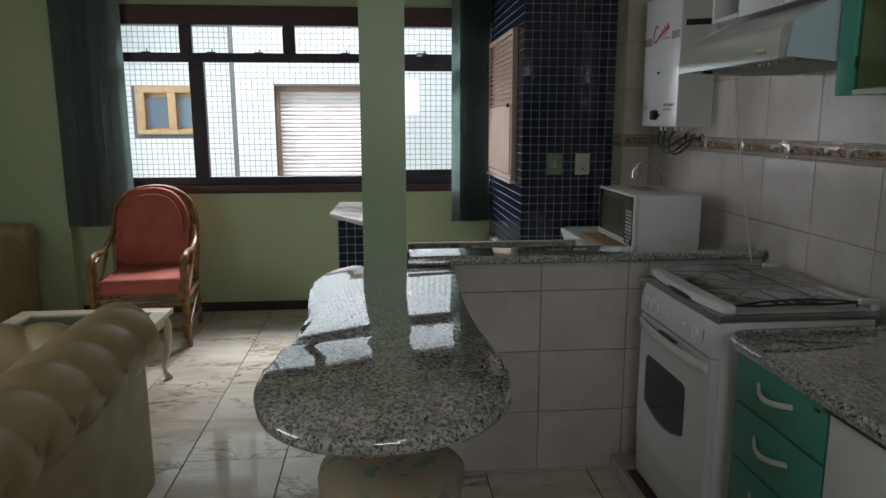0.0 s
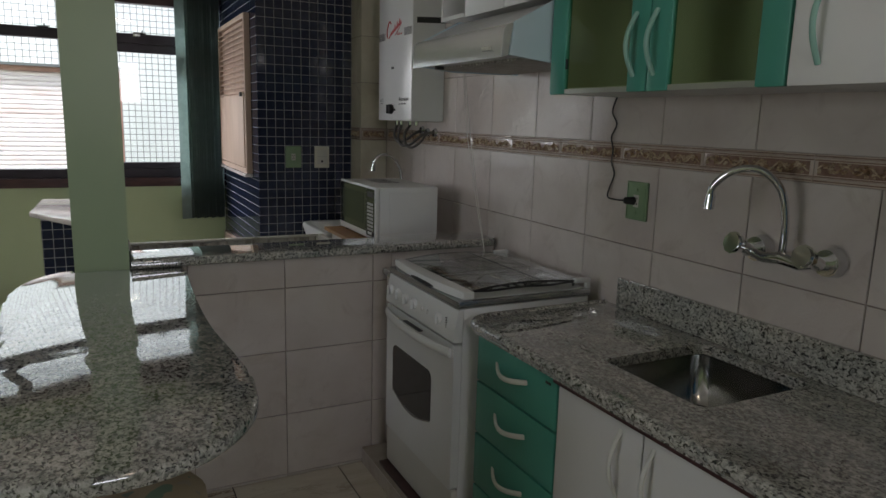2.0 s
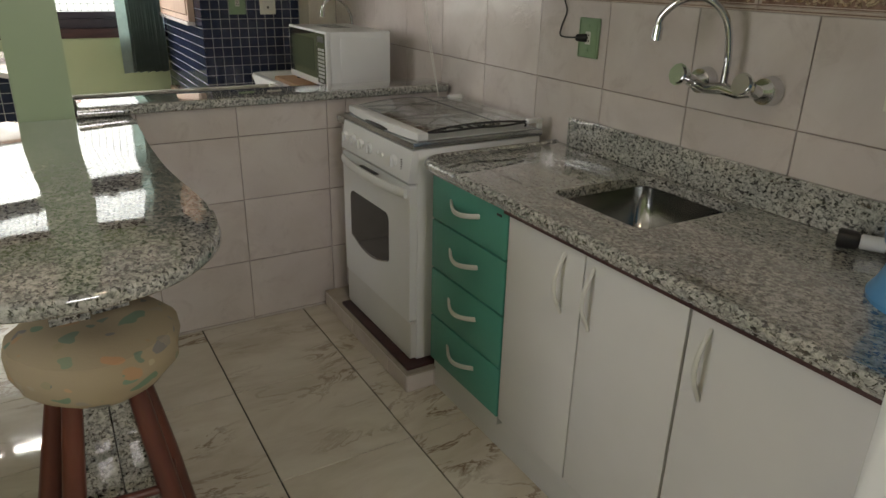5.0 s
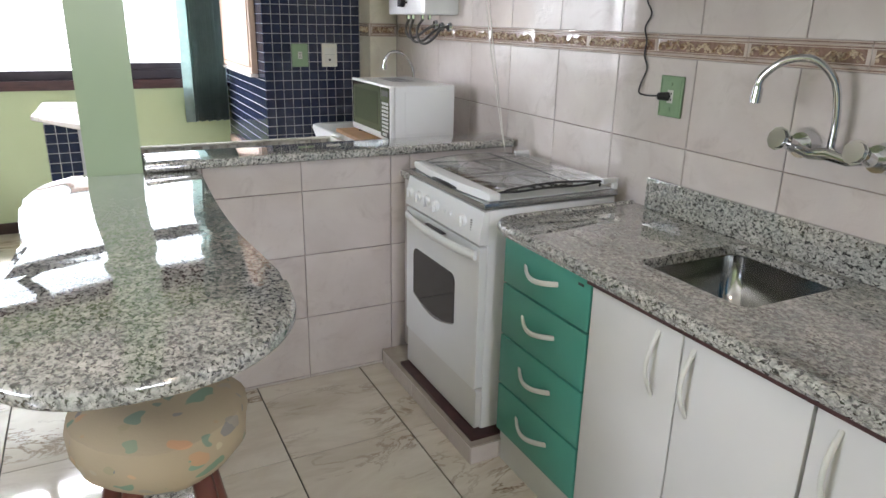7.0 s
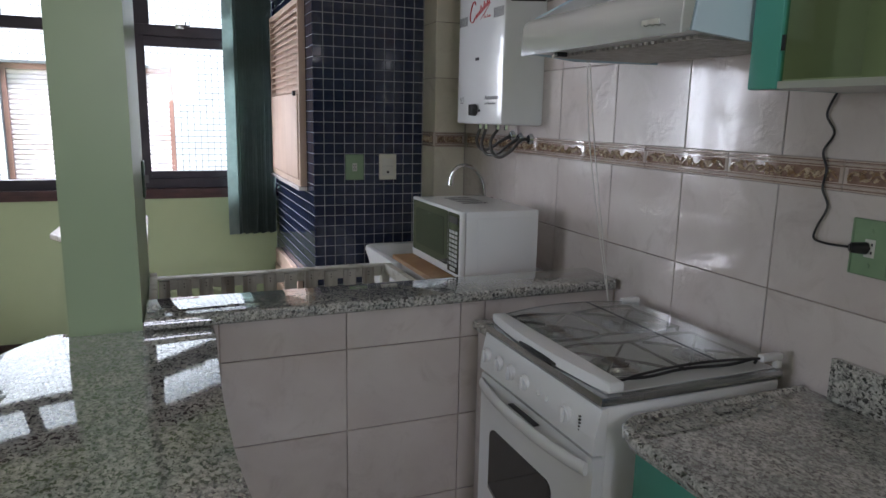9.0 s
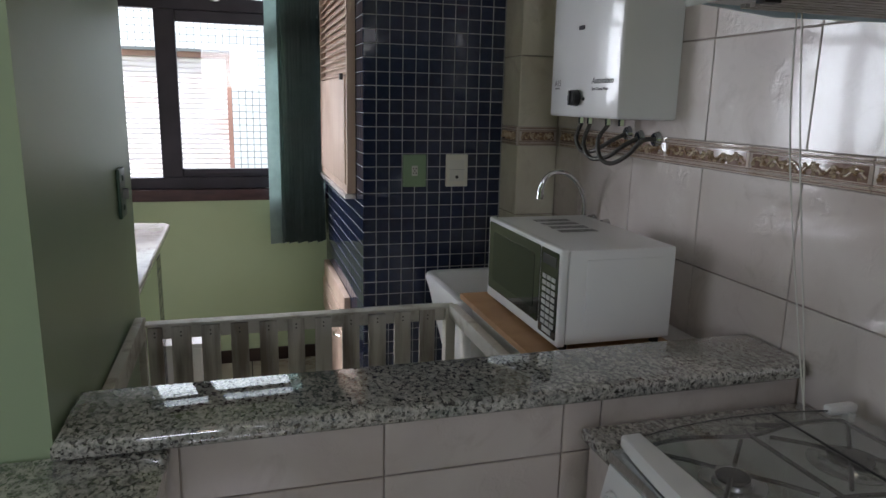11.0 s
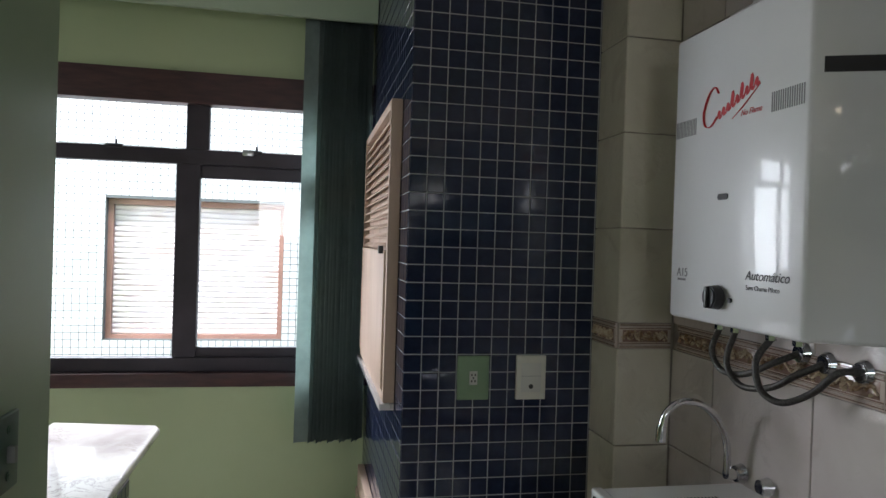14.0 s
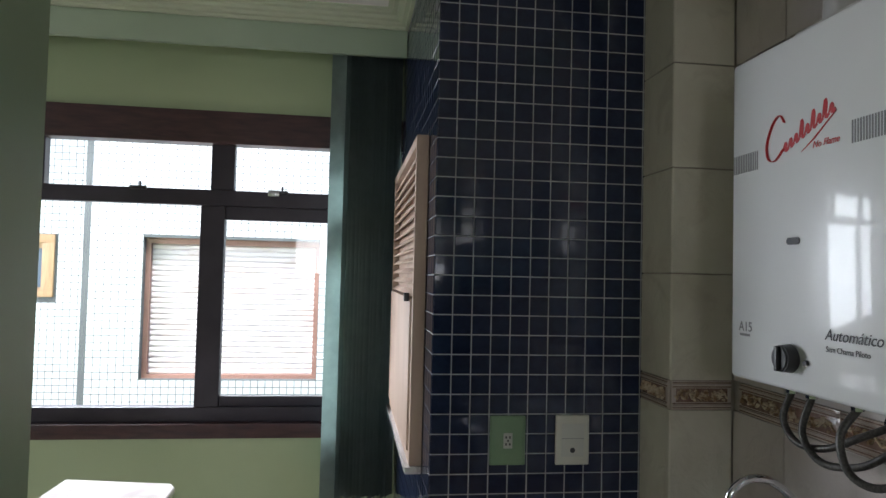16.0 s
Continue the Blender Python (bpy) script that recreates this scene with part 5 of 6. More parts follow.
def microwave():
    s = thing("microwave", "white microwave oven with dark door on a board", "microwave")
    x0, x1, y0, y1, z0, z1 = 1.03, 1.345, 3.052, 3.545, 0.916, 1.157
    part("casing", box((x0 + 0.022, y0, z0 + 0.004), (x1, y1, z1), 0.006), M_WHITE, s)
    part("side_panel", box((x0 + 0.07, y0 - 0.0025, z0 + 0.03), (x1 - 0.03, y0 + 0.001, z1 - 0.025), 0.002), M_WHITE, s)
    front = part("front", box((x0, y0 - 0.002, z0), (x0 + 0.0215, y1 + 0.002, z1 + 0.002), 0.006, 3), M_WHITE, s)
    part("door_glass", rounded_rect_y(3.165, 3.535, 0.946, 1.148, x0 + 0.001, x0 - 0.0015, 0.008), M_OVEN, front, "dark tinted door glass")
    part("door_window", rounded_rect_y(3.20, 3.50, 0.975, 1.12, x0 - 0.001, x0 - 0.0024, 0.01), M_DGLASS2, front)
    part("control_panel", rounded_rect_y(3.06, 3.16, 0.930, 1.148, x0 + 0.001, x0 - 0.0016, 0.005), M_OVEN, front)
    part("display", box((x0 - 0.0025, 3.072, 1.11), (x0 - 0.0012, 3.148, 1.135)), M_BLACK, front)
    for r in range(8):
        for c in range(3):
            part("button", box((x0 - 0.0032, 3.072 + c * 0.026, 0.955 + r * 0.0168), (x0 - 0.0014, 3.092 + c * 0.026, 0.966 + r * 0.0168), 0.0006), M_KEY, front)
    part("open_button", box((x0 - 0.0035, 3.085, 0.936), (x0 - 0.0014, 3.135, 0.949), 0.001), M_KEY, front)
    for g in range(4):
        b = bmesh.new()
        for i in range(16):
            x = 1.14 + 0.007 * i
            yy = 3.275 + g * 0.056
            box((x, yy, z1 - 0.0008), (x + 0.0035, yy + 0.034, z1 + 0.0006), bm=b)
        part("vent", b, M_BLACK, s, smooth=False)
    for x, y in ((1.06, 3.08), (1.06, 3.51), (1.32, 3.08), (1.32, 3.51)):
        part("foot", cyl((x, y, 0.902), (x, y, 0.9205), 0.012, seg=14), M_BLACK, s)


microwave()
board = thing("wooden_board", "light brown wooden board laid across the fence and cabinet", "board")
part("panel", box((0.965, 2.98, 0.884), (1.36, 3.618, 0.9015), 0.002), M_BOARD, board)
lowcab = thing("laundry_cabinet", "plain white cabinet under the microwave board", "cabinet")
part("carcass", box((1.0, 2.95, 0.0), (1.48, 3.60, 0.883), 0.002), M_WHITE2, lowcab)


def fence():
    s = thing("slatted_fence", "weathered white wooden slatted fence across the passage", "fence")
    z = 0.848
    part("rail", box((0.045, 3.655, z - 0.045), (0.925, 3.672, z), 0.002), M_OLDWHITE, s)
    part("rail", box((0.045, 3.655, 0.14), (0.925, 3.672, 0.19), 0.002), M_OLDWHITE, s)
    part("cap_strip", box((0.028, 3.632, z), (0.93, 3.674, z + 0.008), 0.002), M_OLDWHITE, s)
    r = random.Random(11)
    for i in range(11):
        x = 0.0155 + i * 0.0825 if i else 0.034
        w = (0.052 if i else 0.040) + r.uniform(-0.003, 0.003)
        o = part("slat", box((x, 3.640, 0.08), (x + w, 3.6545, z - 0.002 - r.uniform(0, 0.006)), 0.0015), M_OLDWOOD, s, "weathered grey-white slat")
        for dz in (0.02, 0.032):
            part("nail", cyl((x + w / 2, 3.6405, z - dz), (x + w / 2, 3.6385, z - dz), 0.0025, seg=8), M_IRON, o)
    part("post", box((0.926, 3.636, 0.0), (0.958, 3.676, z + 0.006), 0.002), M_OLDWHITE, s)
    part("post", box((0.008, 3.640, 0.0), (0.028, 3.676, z + 0.02), 0.002), M_OLDWHITE, s)
    part("side_rail", box((0.006, 2.955, z - 0.03), (0.031, 3.636, z + 0.032), 0.003), M_OLDWHITE, s)
    part("side_rail", box((0.934, 2.955, z - 0.03), (0.962, 3.634, z + 0.014), 0.003), M_OLDWHITE, s)
    part("post", box((0.006, 2.935, 0.0), (0.032, 2.954, z + 0.01), 0.002), M_OLDWHITE, s)
    part("post", box((0.934, 2.935, 0.0), (0.962, 2.954, z + 0.01), 0.002), M_OLDWHITE, s)


fence()


# ---- panel boxes on the pier ----
def louvre_box():
    s = thing("wall_hatch", "pale wooden louvred hatch on the mosaic pier", "hatch")
    x0, x1, y0, y1, z0, z1 = 0.728, 0.764, 4.43, 5.36, 1.115, 2.055
    fr = bmesh.new()
    w = 0.055
    for lo, hi in (((x0, y0, z0), (x1, y0 + 0.028, z1)), ((x0, y1 - 0.028, z0), (x1, y1, z1)), ((x0, y0 + 0.0285, z1 - 0.03), (x1, y1 - 0.0285, z1)), ((x0, y0 + 0.0285, z0), (x1, y1 - 0.0285, z0 + 0.03))):
        box(lo, hi, 0.003, bm=fr)
    part("frame", fr, M_PALEWOOD, s)
    part("lower_panel", box((x0 - 0.006, y0 + 0.035, z0 + 0.035), (x0 + 0.014, y1 - 0.035, 1.585), 0.004), M_PALEWOOD, s)
    part("back", box((x1 - 0.012, y0 + 0.03, z0 + 0.031), (x1 - 0.001, y1 - 0.03, z1 - 0.031)), M_PALEWOOD, s)
    for i in range(13):
        z = 1.60 + i * 0.033
        o = part("slat", box((-0.012, y0 + 0.03, -0.003), (0.012, y1 - 0.03, 0.003), 0.001), M_PALEWOOD, s)
        o.location, o.rotation_euler = (x0 + 0.012, 0, z), (0, radians(-38), 0)
    part("latch", box((x0 - 0.02, y0 + 0.06, 1.575), (x0 - 0.005, y0 + 0.085, 1.60), 0.002), M_BLACK, s)
    part("sill", box((x0 - 0.012, y0 - 0.006, z0 - 0.022), (x1, y1, z0 - 0.001), 0.004), M_MARBLE, s, "small marble sill under the hatch")
    d = thing("low_cabinet", "pale wooden low cabinet with two drawer pulls", "cabinet")
    part("body", box((0.735, 4.60, 0.0), (0.764, 5.38, 0.62), 0.004), M_PALEWOOD, d)
    for z in (0.47, 0.38):
        part("front", box((0.726, 4.62, z - 0.02), (0.7345, 5.36, z + 0.06), 0.003), M_PALEWOOD, d)
        part("handle", handle_y(4.70, 4.80, z + 0.02, 0.727, 0.022, 0.004), M_CHROME, d)


louvre_box()

# ---- side counter by the window ----
desk = thing("side_counter", "white marble side counter on a blue mosaic support", "counter")
part("countertop", prism([(-0.172, 3.795), (0.0, 3.795), (-0.012, 4.92), (-0.03, 4.96), (-0.40, 5.03), (-0.425, 4.42), (-0.215, 4.03), (-0.176, 3.99)], 0.893, 0.922, 0.008), M_MARBLE, desk)
part("support", box((-0.37, 4.372, 0.0), (-0.016, 4.510, 0.892)), M_GROUT, desk, smooth=False)
part("painted_face", box((-0.20, 4.362, 0.0), (-0.014, 4.3715, 0.892)), M_GREEN, desk, "green painted face of the support", smooth=False)
shelf = thing("low_bench", "small white laminate bench under the side counter", "bench")
part("seat", box((-0.20, 4.49, 0.47), (0.135, 4.66, 0.49), 0.003), M_WHITE2, shelf)
part("front_panel", box((-0.19, 4.492, 0.285), (0.12, 4.505, 0.4695), 0.002), M_WHITE2, shelf)
for x in (-0.195, 0.105):
    part("side_panel", box((x, 4.506, 0.0), (x + 0.018, 4.65, 0.4695), 0.002), M_WHITE2, shelf)

# ---- fridge ----
fridge = thing("fridge", "white rounded-edge refrigerator at the end of the worktop", "refrigerator")
part("body", box((0.80, -0.20, 0.03), (1.46, 0.445, 1.62), 0.02, 3), M_WHITE, fridge)
part("door", box((0.748, -0.198, 0.05), (0.799, 0.443, 1.08), 0.018, 4), M_WHITE, fridge)
part("freezer_door", box((0.748, -0.198, 1.09), (0.799, 0.443, 1.618), 0.018, 4), M_WHITE, fridge)
part("handle", box((0.725, -0.17, 0.75), (0.7475, -0.14, 1.06), 0.006), M_GREY, fridge)
for x, y in ((0.84, -0.16), (0.84, 0.40), (1.42, -0.16), (1.42, 0.40)):
    part("foot", cyl((x, y, 0.0), (x, y, 0.032), 0.02, seg=16), M_BLACK, fridge)

# ---- ceiling lamp ----
lamp = thing("ceiling_lamp", "round warm ceiling lamp in the kitchen", "lamp", at=(0.35, 0.1, 0))
part("base", cyl((0, 0, ZC - 0.02), (0, 0, ZC), 0.13, seg=32, bevel=0.004), M_WHITE, lamp)
bm = bmesh.new()
bmesh.ops.create_uvsphere(bm, u_segments=28, v_segments=14, radius=0.12)
for v in bm.verts:
    v.co.z = ZC - 0.02 + v.co.z * (0.55 if v.co.z < 0 else 0.0)
part("shade", bm, M_LAMP, lamp, "opal glass shade")


# ---- water filter ----
def lathe(prof, seg=36):
    bm = bmesh.new()
    rings = []
    for r, z in prof:
        rings.append([bm.verts.new((0, 0, z))] if r == 0 else [bm.verts.new((r * math.cos(k * math.tau / seg), r * math.sin(k * math.tau / seg), z)) for k in range(seg)])
    for a, b in zip(rings, rings[1:]):
        for k in range(seg):
            if len(a) == 1:
                bm.faces.new((a[0], b[k], b[(k + 1) % seg]))
            elif len(b) == 1:
                bm.faces.new((a[k], a[(k + 1) % seg], b[0]))
            else:
                bm.faces.new((a[k], a[(k + 1) % seg], b[(k + 1) % seg], b[k]))
    return bm


wf = thing("water_filter", "bright blue plastic water cooler with upper bottle", "water dispenser", at=(1.28, 0.60, TOP_Z - 0.003))
part("base", lathe([(0, 0), (0.13, 0), (0.132, 0.01), (0.12, 0.03), (0.105, 0.075), (0.108, 0.09), (0.122, 0.11), (0.13, 0.16), (0.130, 0.29), (0.125, 0.305), (0, 0.305)]), M_BLUEP, wf)
part("bottle", lathe([(0, 0.306), (0.110, 0.306), (0.118, 0.32), (0.122, 0.34), (0.122, 0.46), (0.112, 0.49), (0.112, 0.50), (0.08, 0.52), (0, 0.525)]), M_BLUEB, wf, "translucent blue water bottle")
tap = part("tap", cyl((-0.115, -0.02, 0.12), (-0.165, -0.045, 0.118), 0.013, seg=16, bevel=0.003), M_WHITE, wf, "small white tap")
part("dial", cyl((-0.123, 0.02, 0.125), (-0.133, 0.022, 0.125), 0.016, seg=20), M_BLACK, wf)
torch = thing("flashlight", "small black and white flashlight beside the water filter", "flashlight")
part("head", cyl((1.395, 0.885, TOP_Z + 0.022), (1.415, 0.845, TOP_Z + 0.022), 0.024, 0.02, seg=22, bevel=0.003), M_BLACK, torch)
part("barrel", cyl((1.415, 0.845, TOP_Z + 0.022), (1.44, 0.80, TOP_Z + 0.022), 0.017, seg=22, bevel=0.002), M_WHITE, torch)


# ---- living room: armchair, table, sofas ----
def bamboo(path, r, parent, name="cane"):
    p = smooth_path(path, 7)
    rs = [r * (1.14 if i % 9 == 4 else 1.0) for i in range(len(p))]
    return part(name, sweep(p, rs, 10), M_CANE, parent)


def armchair():
    c = thing("bamboo_armchair", "bamboo armchair with faded coral red cushions", "armchair", at=(-1.72, 4.94, 0), turn=6)
    w = 0.29
    for s in (-1, 1):
        x = s * w
        bamboo([(x, -0.33, 0), (x, -0.325, 0.25), (x, -0.33, 0.50), (x, -0.29, 0.60), (x, -0.18, 0.625), (x, -0.02, 0.61), (x * 1.0, 0.16, 0.66), (x * 0.92, 0.24, 0.74)], 0.018, c, "arm")
        bamboo([(x * 0.93, -0.31, 0.05), (x * 0.93, -0.305, 0.3), (x * 0.93, -0.30, 0.55), (x * 0.93, -0.22, 0.595)], 0.016, c, "arm")
        bamboo([(x * 0.96, 0.24, 0.0), (x * 0.95, 0.20, 0.3), (x * 0.93, 0.24, 0.62)], 0.018, c, "leg")
        bamboo([(x, -0.32, 0.12), (x, -0.05, 0.12), (x, 0.22, 0.12)], 0.012, c, "stretcher")
        bamboo([(x, -0.32, 0.33), (x, -0.05, 0.33), (x, 0.20, 0.33)], 0.015, c, "stretcher")
        bamboo([(x, -0.28, 0.13), (x, -0.05, 0.22), (x, 0.18, 0.31)], 0.011, c, "brace")
        bamboo([(x, -0.25, 0.35), (x, -0.05, 0.48), (x, 0.08, 0.60)], 0.011, c, "brace")
    for y, z in ((-0.325, 0.34), (-0.325, 0.12), (0.22, 0.34), (0.22, 0.15), (-0.33, 0.30)):
        bamboo([(-w, y, z), (0, y, z), (w, y, z)], 0.013, c, "crossbar")
    bamboo([(-w * 0.93, 0.22, 0.34), (-w * 0.98, 0.27, 0.60), (-w * 0.95, 0.30, 0.85), (-w * 0.62, 0.335, 0.975), (0, 0.345, 1.02), (w * 0.62, 0.335, 0.975), (w * 0.95, 0.30, 0.85), (w * 0.98, 0.27, 0.60), (w * 0.93, 0.22, 0.34)], 0.018, c, "back_hoop")
    bamboo([(-w * 0.8, 0.26, 0.36), (-w * 0.86, 0.29, 0.82), (-w * 0.55, 0.315, 0.96), (0, 0.325, 1.005), (w * 0.55, 0.315, 0.96), (w * 0.86, 0.29, 0.82), (w * 0.8, 0.26, 0.36)], 0.012, c, "back_hoop")
    seat = box((-0.25, -0.33, 0.36), (0.25, 0.19, 0.475), 0.045, 4)
    part("seat_cushion", seat, M_CORAL, c)
    bm = bmesh.new()
    pts = [(-0.235, 0.46), (-0.245, 0.75), (-0.22, 0.88), (-0.14, 0.985), (0, 1.02), (0.14, 0.985), (0.22, 0.88), (0.245, 0.75), (0.235, 0.46)]
    sm2 = [(q.x, q.y) for q in smooth_path([(a, b, 0) for a, b in pts], 4)]
    vs = [bm.verts.new((a, 0.0, b)) for a, b in sm2]
    f = bm.faces.new(vs)
    g = bmesh.ops.extrude_face_region(bm, geom=[f])
    for v in [q for q in g["geom"] if isinstance(q, bmesh.types.BMVert)]:
        v.co.y = 0.13
    bmesh.ops.bevel(bm, geom=[e for e in bm.edges if abs(e.verts[0].co.y - e.verts[1].co.y) < 1e-6], offset=0.04, segments=4, affect="EDGES")
    for v in bm.verts:
        v.co.y += 0.12 + 0.16 * (v.co.z - 0.46)
    part("back_cushion", bm, M_CORAL, c)


armchair()


def coffee_table():
    t = thing("coffee_table", "cream painted low table with curved legs and glass top", "coffee table", at=(-1.74, 3.70, 0))
    hw, hd, z = 0.42, 0.39, 0.42
    fr = bmesh.new()
    for lo, hi in (((-hw, -hd, z - 0.03), (hw, -hd + 0.09, z)), ((-hw, hd - 0.09, z - 0.03), (hw, hd, z)), ((-hw, -hd + 0.091, z - 0.03), (-hw + 0.09, hd - 0.091, z)), ((hw - 0.09, -hd + 0.091, z - 0.03), (hw, hd - 0.091, z))):
        box(lo, hi, 0.006, bm=fr)
    part("top_frame", fr, M_CREAMWOOD, t)
    part("glass_panel", box((-hw + 0.085, -hd + 0.085, z - 0.022), (hw - 0.085, hd - 0.085, z - 0.014)), M_GREENGLASS, t, "dark green glass inlay", smooth=False)
    for s in (-1, 1):
        part("apron", box((-hw + 0.05, s * (hd - 0.045) - 0.01, z - 0.09), (hw - 0.05, s * (hd - 0.045) + 0.01, z - 0.0305), 0.003), M_CREAMWOOD, t)
        part("apron", box((s * (hw - 0.045) - 0.01, -hd + 0.06, z - 0.09), (s * (hw - 0.045) + 0.01, hd - 0.06, z - 0.0305), 0.003), M_CREAMWOOD, t)
        for u in (-1, 1):
            px, py = s * (hw - 0.055), u * (hd - 0.055)
            part("leg", sweep(smooth_path([(px, py, z - 0.031), (px + s * 0.025, py + u * 0.02, z - 0.10), (px + s * 0.018, py + u * 0.015, 0.18), (px - s * 0.004, py - u * 0.004, 0.07), (px + s * 0.02, py + u * 0.015, 0.0)], 5), [0.028 - 0.015 * min(i, 14) / 14 + (0.008 if i > 17 else 0) for i in range(21)], 12), M_CREAMWOOD, t)


coffee_table()


def tufted_roll(p, q, r, n, parent, name, material, fold=0.024):
    """A rolled, pleated and buttoned arm from p to q."""
    p, q = Vector(p), Vector(q)
    d = q - p
    ln = d.length
    ax = d.normalized()
    up = Vector((0, 0, 1))
    side = ax.cross(up).normalized()
    bm = bmesh.new()
    nu, nv = n * 12, 40
    rings = []
    for i in range(nu + 1):
        t = i / nu
        ring = []
        for k in range(nv):
            a = k * math.tau / nv
            ph = t * n * math.pi + a * 0.9
            fo = abs(math.sin(ph)) ** 0.55
            rr = r - fold + fold * fo
            e = min(t, 1 - t) * ln
            if e < 0.05:
                rr *= math.sqrt(max(0.05, 1 - (1 - e / 0.05) ** 2)) * 0.35 + 0.65
            ring.append(bm.verts.new(p + d * t + side * (rr * math.cos(a)) + up * (rr * math.sin(a))))
        rings.append(ring)
    for a, b in zip(rings, rings[1:]):
        for k in range(nv):
            bm.faces.new((a[k], a[(k + 1) % nv], b[(k + 1) % nv], b[k]))
    bm.faces.new(list(reversed(rings[0])))
    bm.faces.new(rings[-1])
    return part(name, bm, material, parent)


def sofa(at, turn, length, label, hh=0.0, depth=0.82):
    """Local axes: the back runs along x at y = 0, the seat towards +y."""
    s = thing("tufted_sofa", label, "sofa", "tufted sofas", at=at, turn=turn)
    L = length
    part("back_panel", box((0.02, 0.03, 0.07), (L - 0.02, 0.19, 0.66 + hh), 0.02, 3), M_LEATHER, s)
    tufted_roll((0.0, 0.10, 0.655 + hh), (L, 0.10, 0.655 + hh), 0.140, 8 if L > 1.2 else 5, s, "back_roll", M_LEATHER)
    for x0, x1 in ((0.02, 0.19), (L - 0.19, L - 0.02)):
        part("arm_panel", box((x0, 0.192, 0.07), (x1, depth, 0.62 + hh), 0.02, 3), M_LEATHER, s)
        tufted_roll(((x0 + x1) / 2, 0.16, 0.63 + hh), ((x0 + x1) / 2, depth + 0.01, 0.63 + hh), 0.105, 4, s, "arm_roll", M_LEATHER)
    part("seat_base", box((0.192, 0.192, 0.07), (L - 0.192, depth - 0.02, 0.27), 0.012), M_LEATHER, s)
    part("seat_cushion", box((0.195, 0.20, 0.272), (L - 0.195, depth - 0.01, 0.43), 0.045, 4), M_LEATHER, s)
    part("inner_back", box((0.195, 0.192, 0.43), (L - 0.195, 0.26, 0.64 + hh), 0.03, 3), M_LEATHER, s)
    for x, y in ((0.07, 0.09), (L - 0.07, 0.09), (0.07, depth - 0.08), (L - 0.07, depth - 0.08)):
        part("foot", cyl((x, y, 0.0), (x, y, 0.072), 0.022, 0.03, seg=18, bevel=0.004), M_MAHOG, s)
    return s


sofa(SOFA1_AT, SOFA1_TURN, 1.55, "beige tufted rolled-arm sofa beside the granite bar", 0.035)
sofa(SOFA2_AT, SOFA2_TURN, 1.22, "beige tufted rolled-arm sofa against the green wall", -0.03)


# ---- tiles: floor, walls, piers ----
_tile_mesh = {}


def tile_mesh(name, w, h, d, bev, material):
    """A glazed tile in the x-z plane, its front towards -y, back at y = 0."""
    key = (name, round(w, 3), round(h, 3))
    if key not in _tile_mesh:
        x, z = w / 2, h / 2
        b = bev
        vs = [(-x, 0, -z), (x, 0, -z), (x, 0, z), (-x, 0, z), (-x, -d + b, -z), (x, -d + b, -z), (x, -d + b, z), (-x, -d + b, z),
              (-x + b, -d, -z + b), (x - b, -d, -z + b), (x - b, -d, z - b), (-x + b, -d, z - b)]
        fs = [(0, 1, 5, 4), (1, 2, 6, 5), (2, 3, 7, 6), (3, 0, 4, 7), (4, 5, 9, 8), (5, 6, 10, 9), (6, 7, 11, 10), (7, 4, 8, 11), (8, 9, 10, 11)]
        me = bpy.data.meshes.new(name)
        me.from_pydata(vs, [], fs)
        me.materials.append(material)
        _tile_mesh[key] = me
    return _tile_mesh[key]


def lay(name, parent, material, frame_m, us, vs, gap, d, bev, skip=None, jitter=0.0):
    """One tile object for each cell of the grid us x vs (cut edges), in the plane given by frame_m."""
    r = random.Random(len(us) * 7 + len(vs))
    for a, b in zip(us, us[1:]):
        for c, e in zip(vs, vs[1:]):
            if skip and skip((a + b) / 2, (c + e) / 2):
                continue
            if b - a < gap * 2 or e - c < gap * 2:
                continue
            o = new(name, tile_mesh(name, b - a - gap, e - c - gap, d, bev, material))
            o.matrix_world = frame_m @ Matrix.Translation(((a + b) / 2, 0, (c + e) / 2)) @ pose(0, 0, 0, r.uniform(-jitter, jitter), 0, r.uniform(-jitter, jitter))
            o.parent = parent


def joined(name, parent, material, frame_m, us, vs, gap, d, bev, skip, label):
    verts, faces = [], []
    r = random.Random(5)
    for a, b in zip(us, us[1:]):
        for c, e in zip(vs, vs[1:]):
            if skip((a + b) / 2, (c + e) / 2) or b - a < gap * 2 or e - c < gap * 2:
                continue
            me = tile_mesh(name, b - a - gap, e - c - gap, d, bev, material)
            m = frame_m @ Matrix.Translation(((a + b) / 2, 0, (c + e) / 2)) @ pose(0, 0, 0, r.uniform(-0.5, 0.5), 0, r.uniform(-0.5, 0.5))
            n = len(verts)
            verts += [tuple(m @ v.co) for v in me.vertices]
            faces += [tuple(n + i for i in p.vertices) for p in me.polygons]
    me = bpy.data.meshes.new(name)
    me.from_pydata(verts, [], faces)
    me.materials.append(material)
    ob = new(name, me)
    ob.parent = parent
    return tagged(ob, label=label, kind="stuff")


def cuts(lo, hi, first, pitch):
    k = math.ceil((lo - first) / pitch + 1e-6)
    out = [lo]
    while first + k * pitch < hi - 1e-6:
        out.append(first + k * pitch)
        k += 1
    return out + [hi]


EAST = Matrix.Translation((XR + 0.008, 0, 0)) @ pose(0, 0, 0, 0, 0, -90)      # tile u runs to -y
BORDER = (1.338, 1.408)
rows_low = [0.0, 0.266, 0.533, 0.80, 1.068, 1.338]
rows_high = [1.408, 1.672, 1.936, 2.20, 2.464, 2.74]
ycuts = [-y for y in reversed(cuts(-1.2, 4.09, 1.10, 0.3485))]
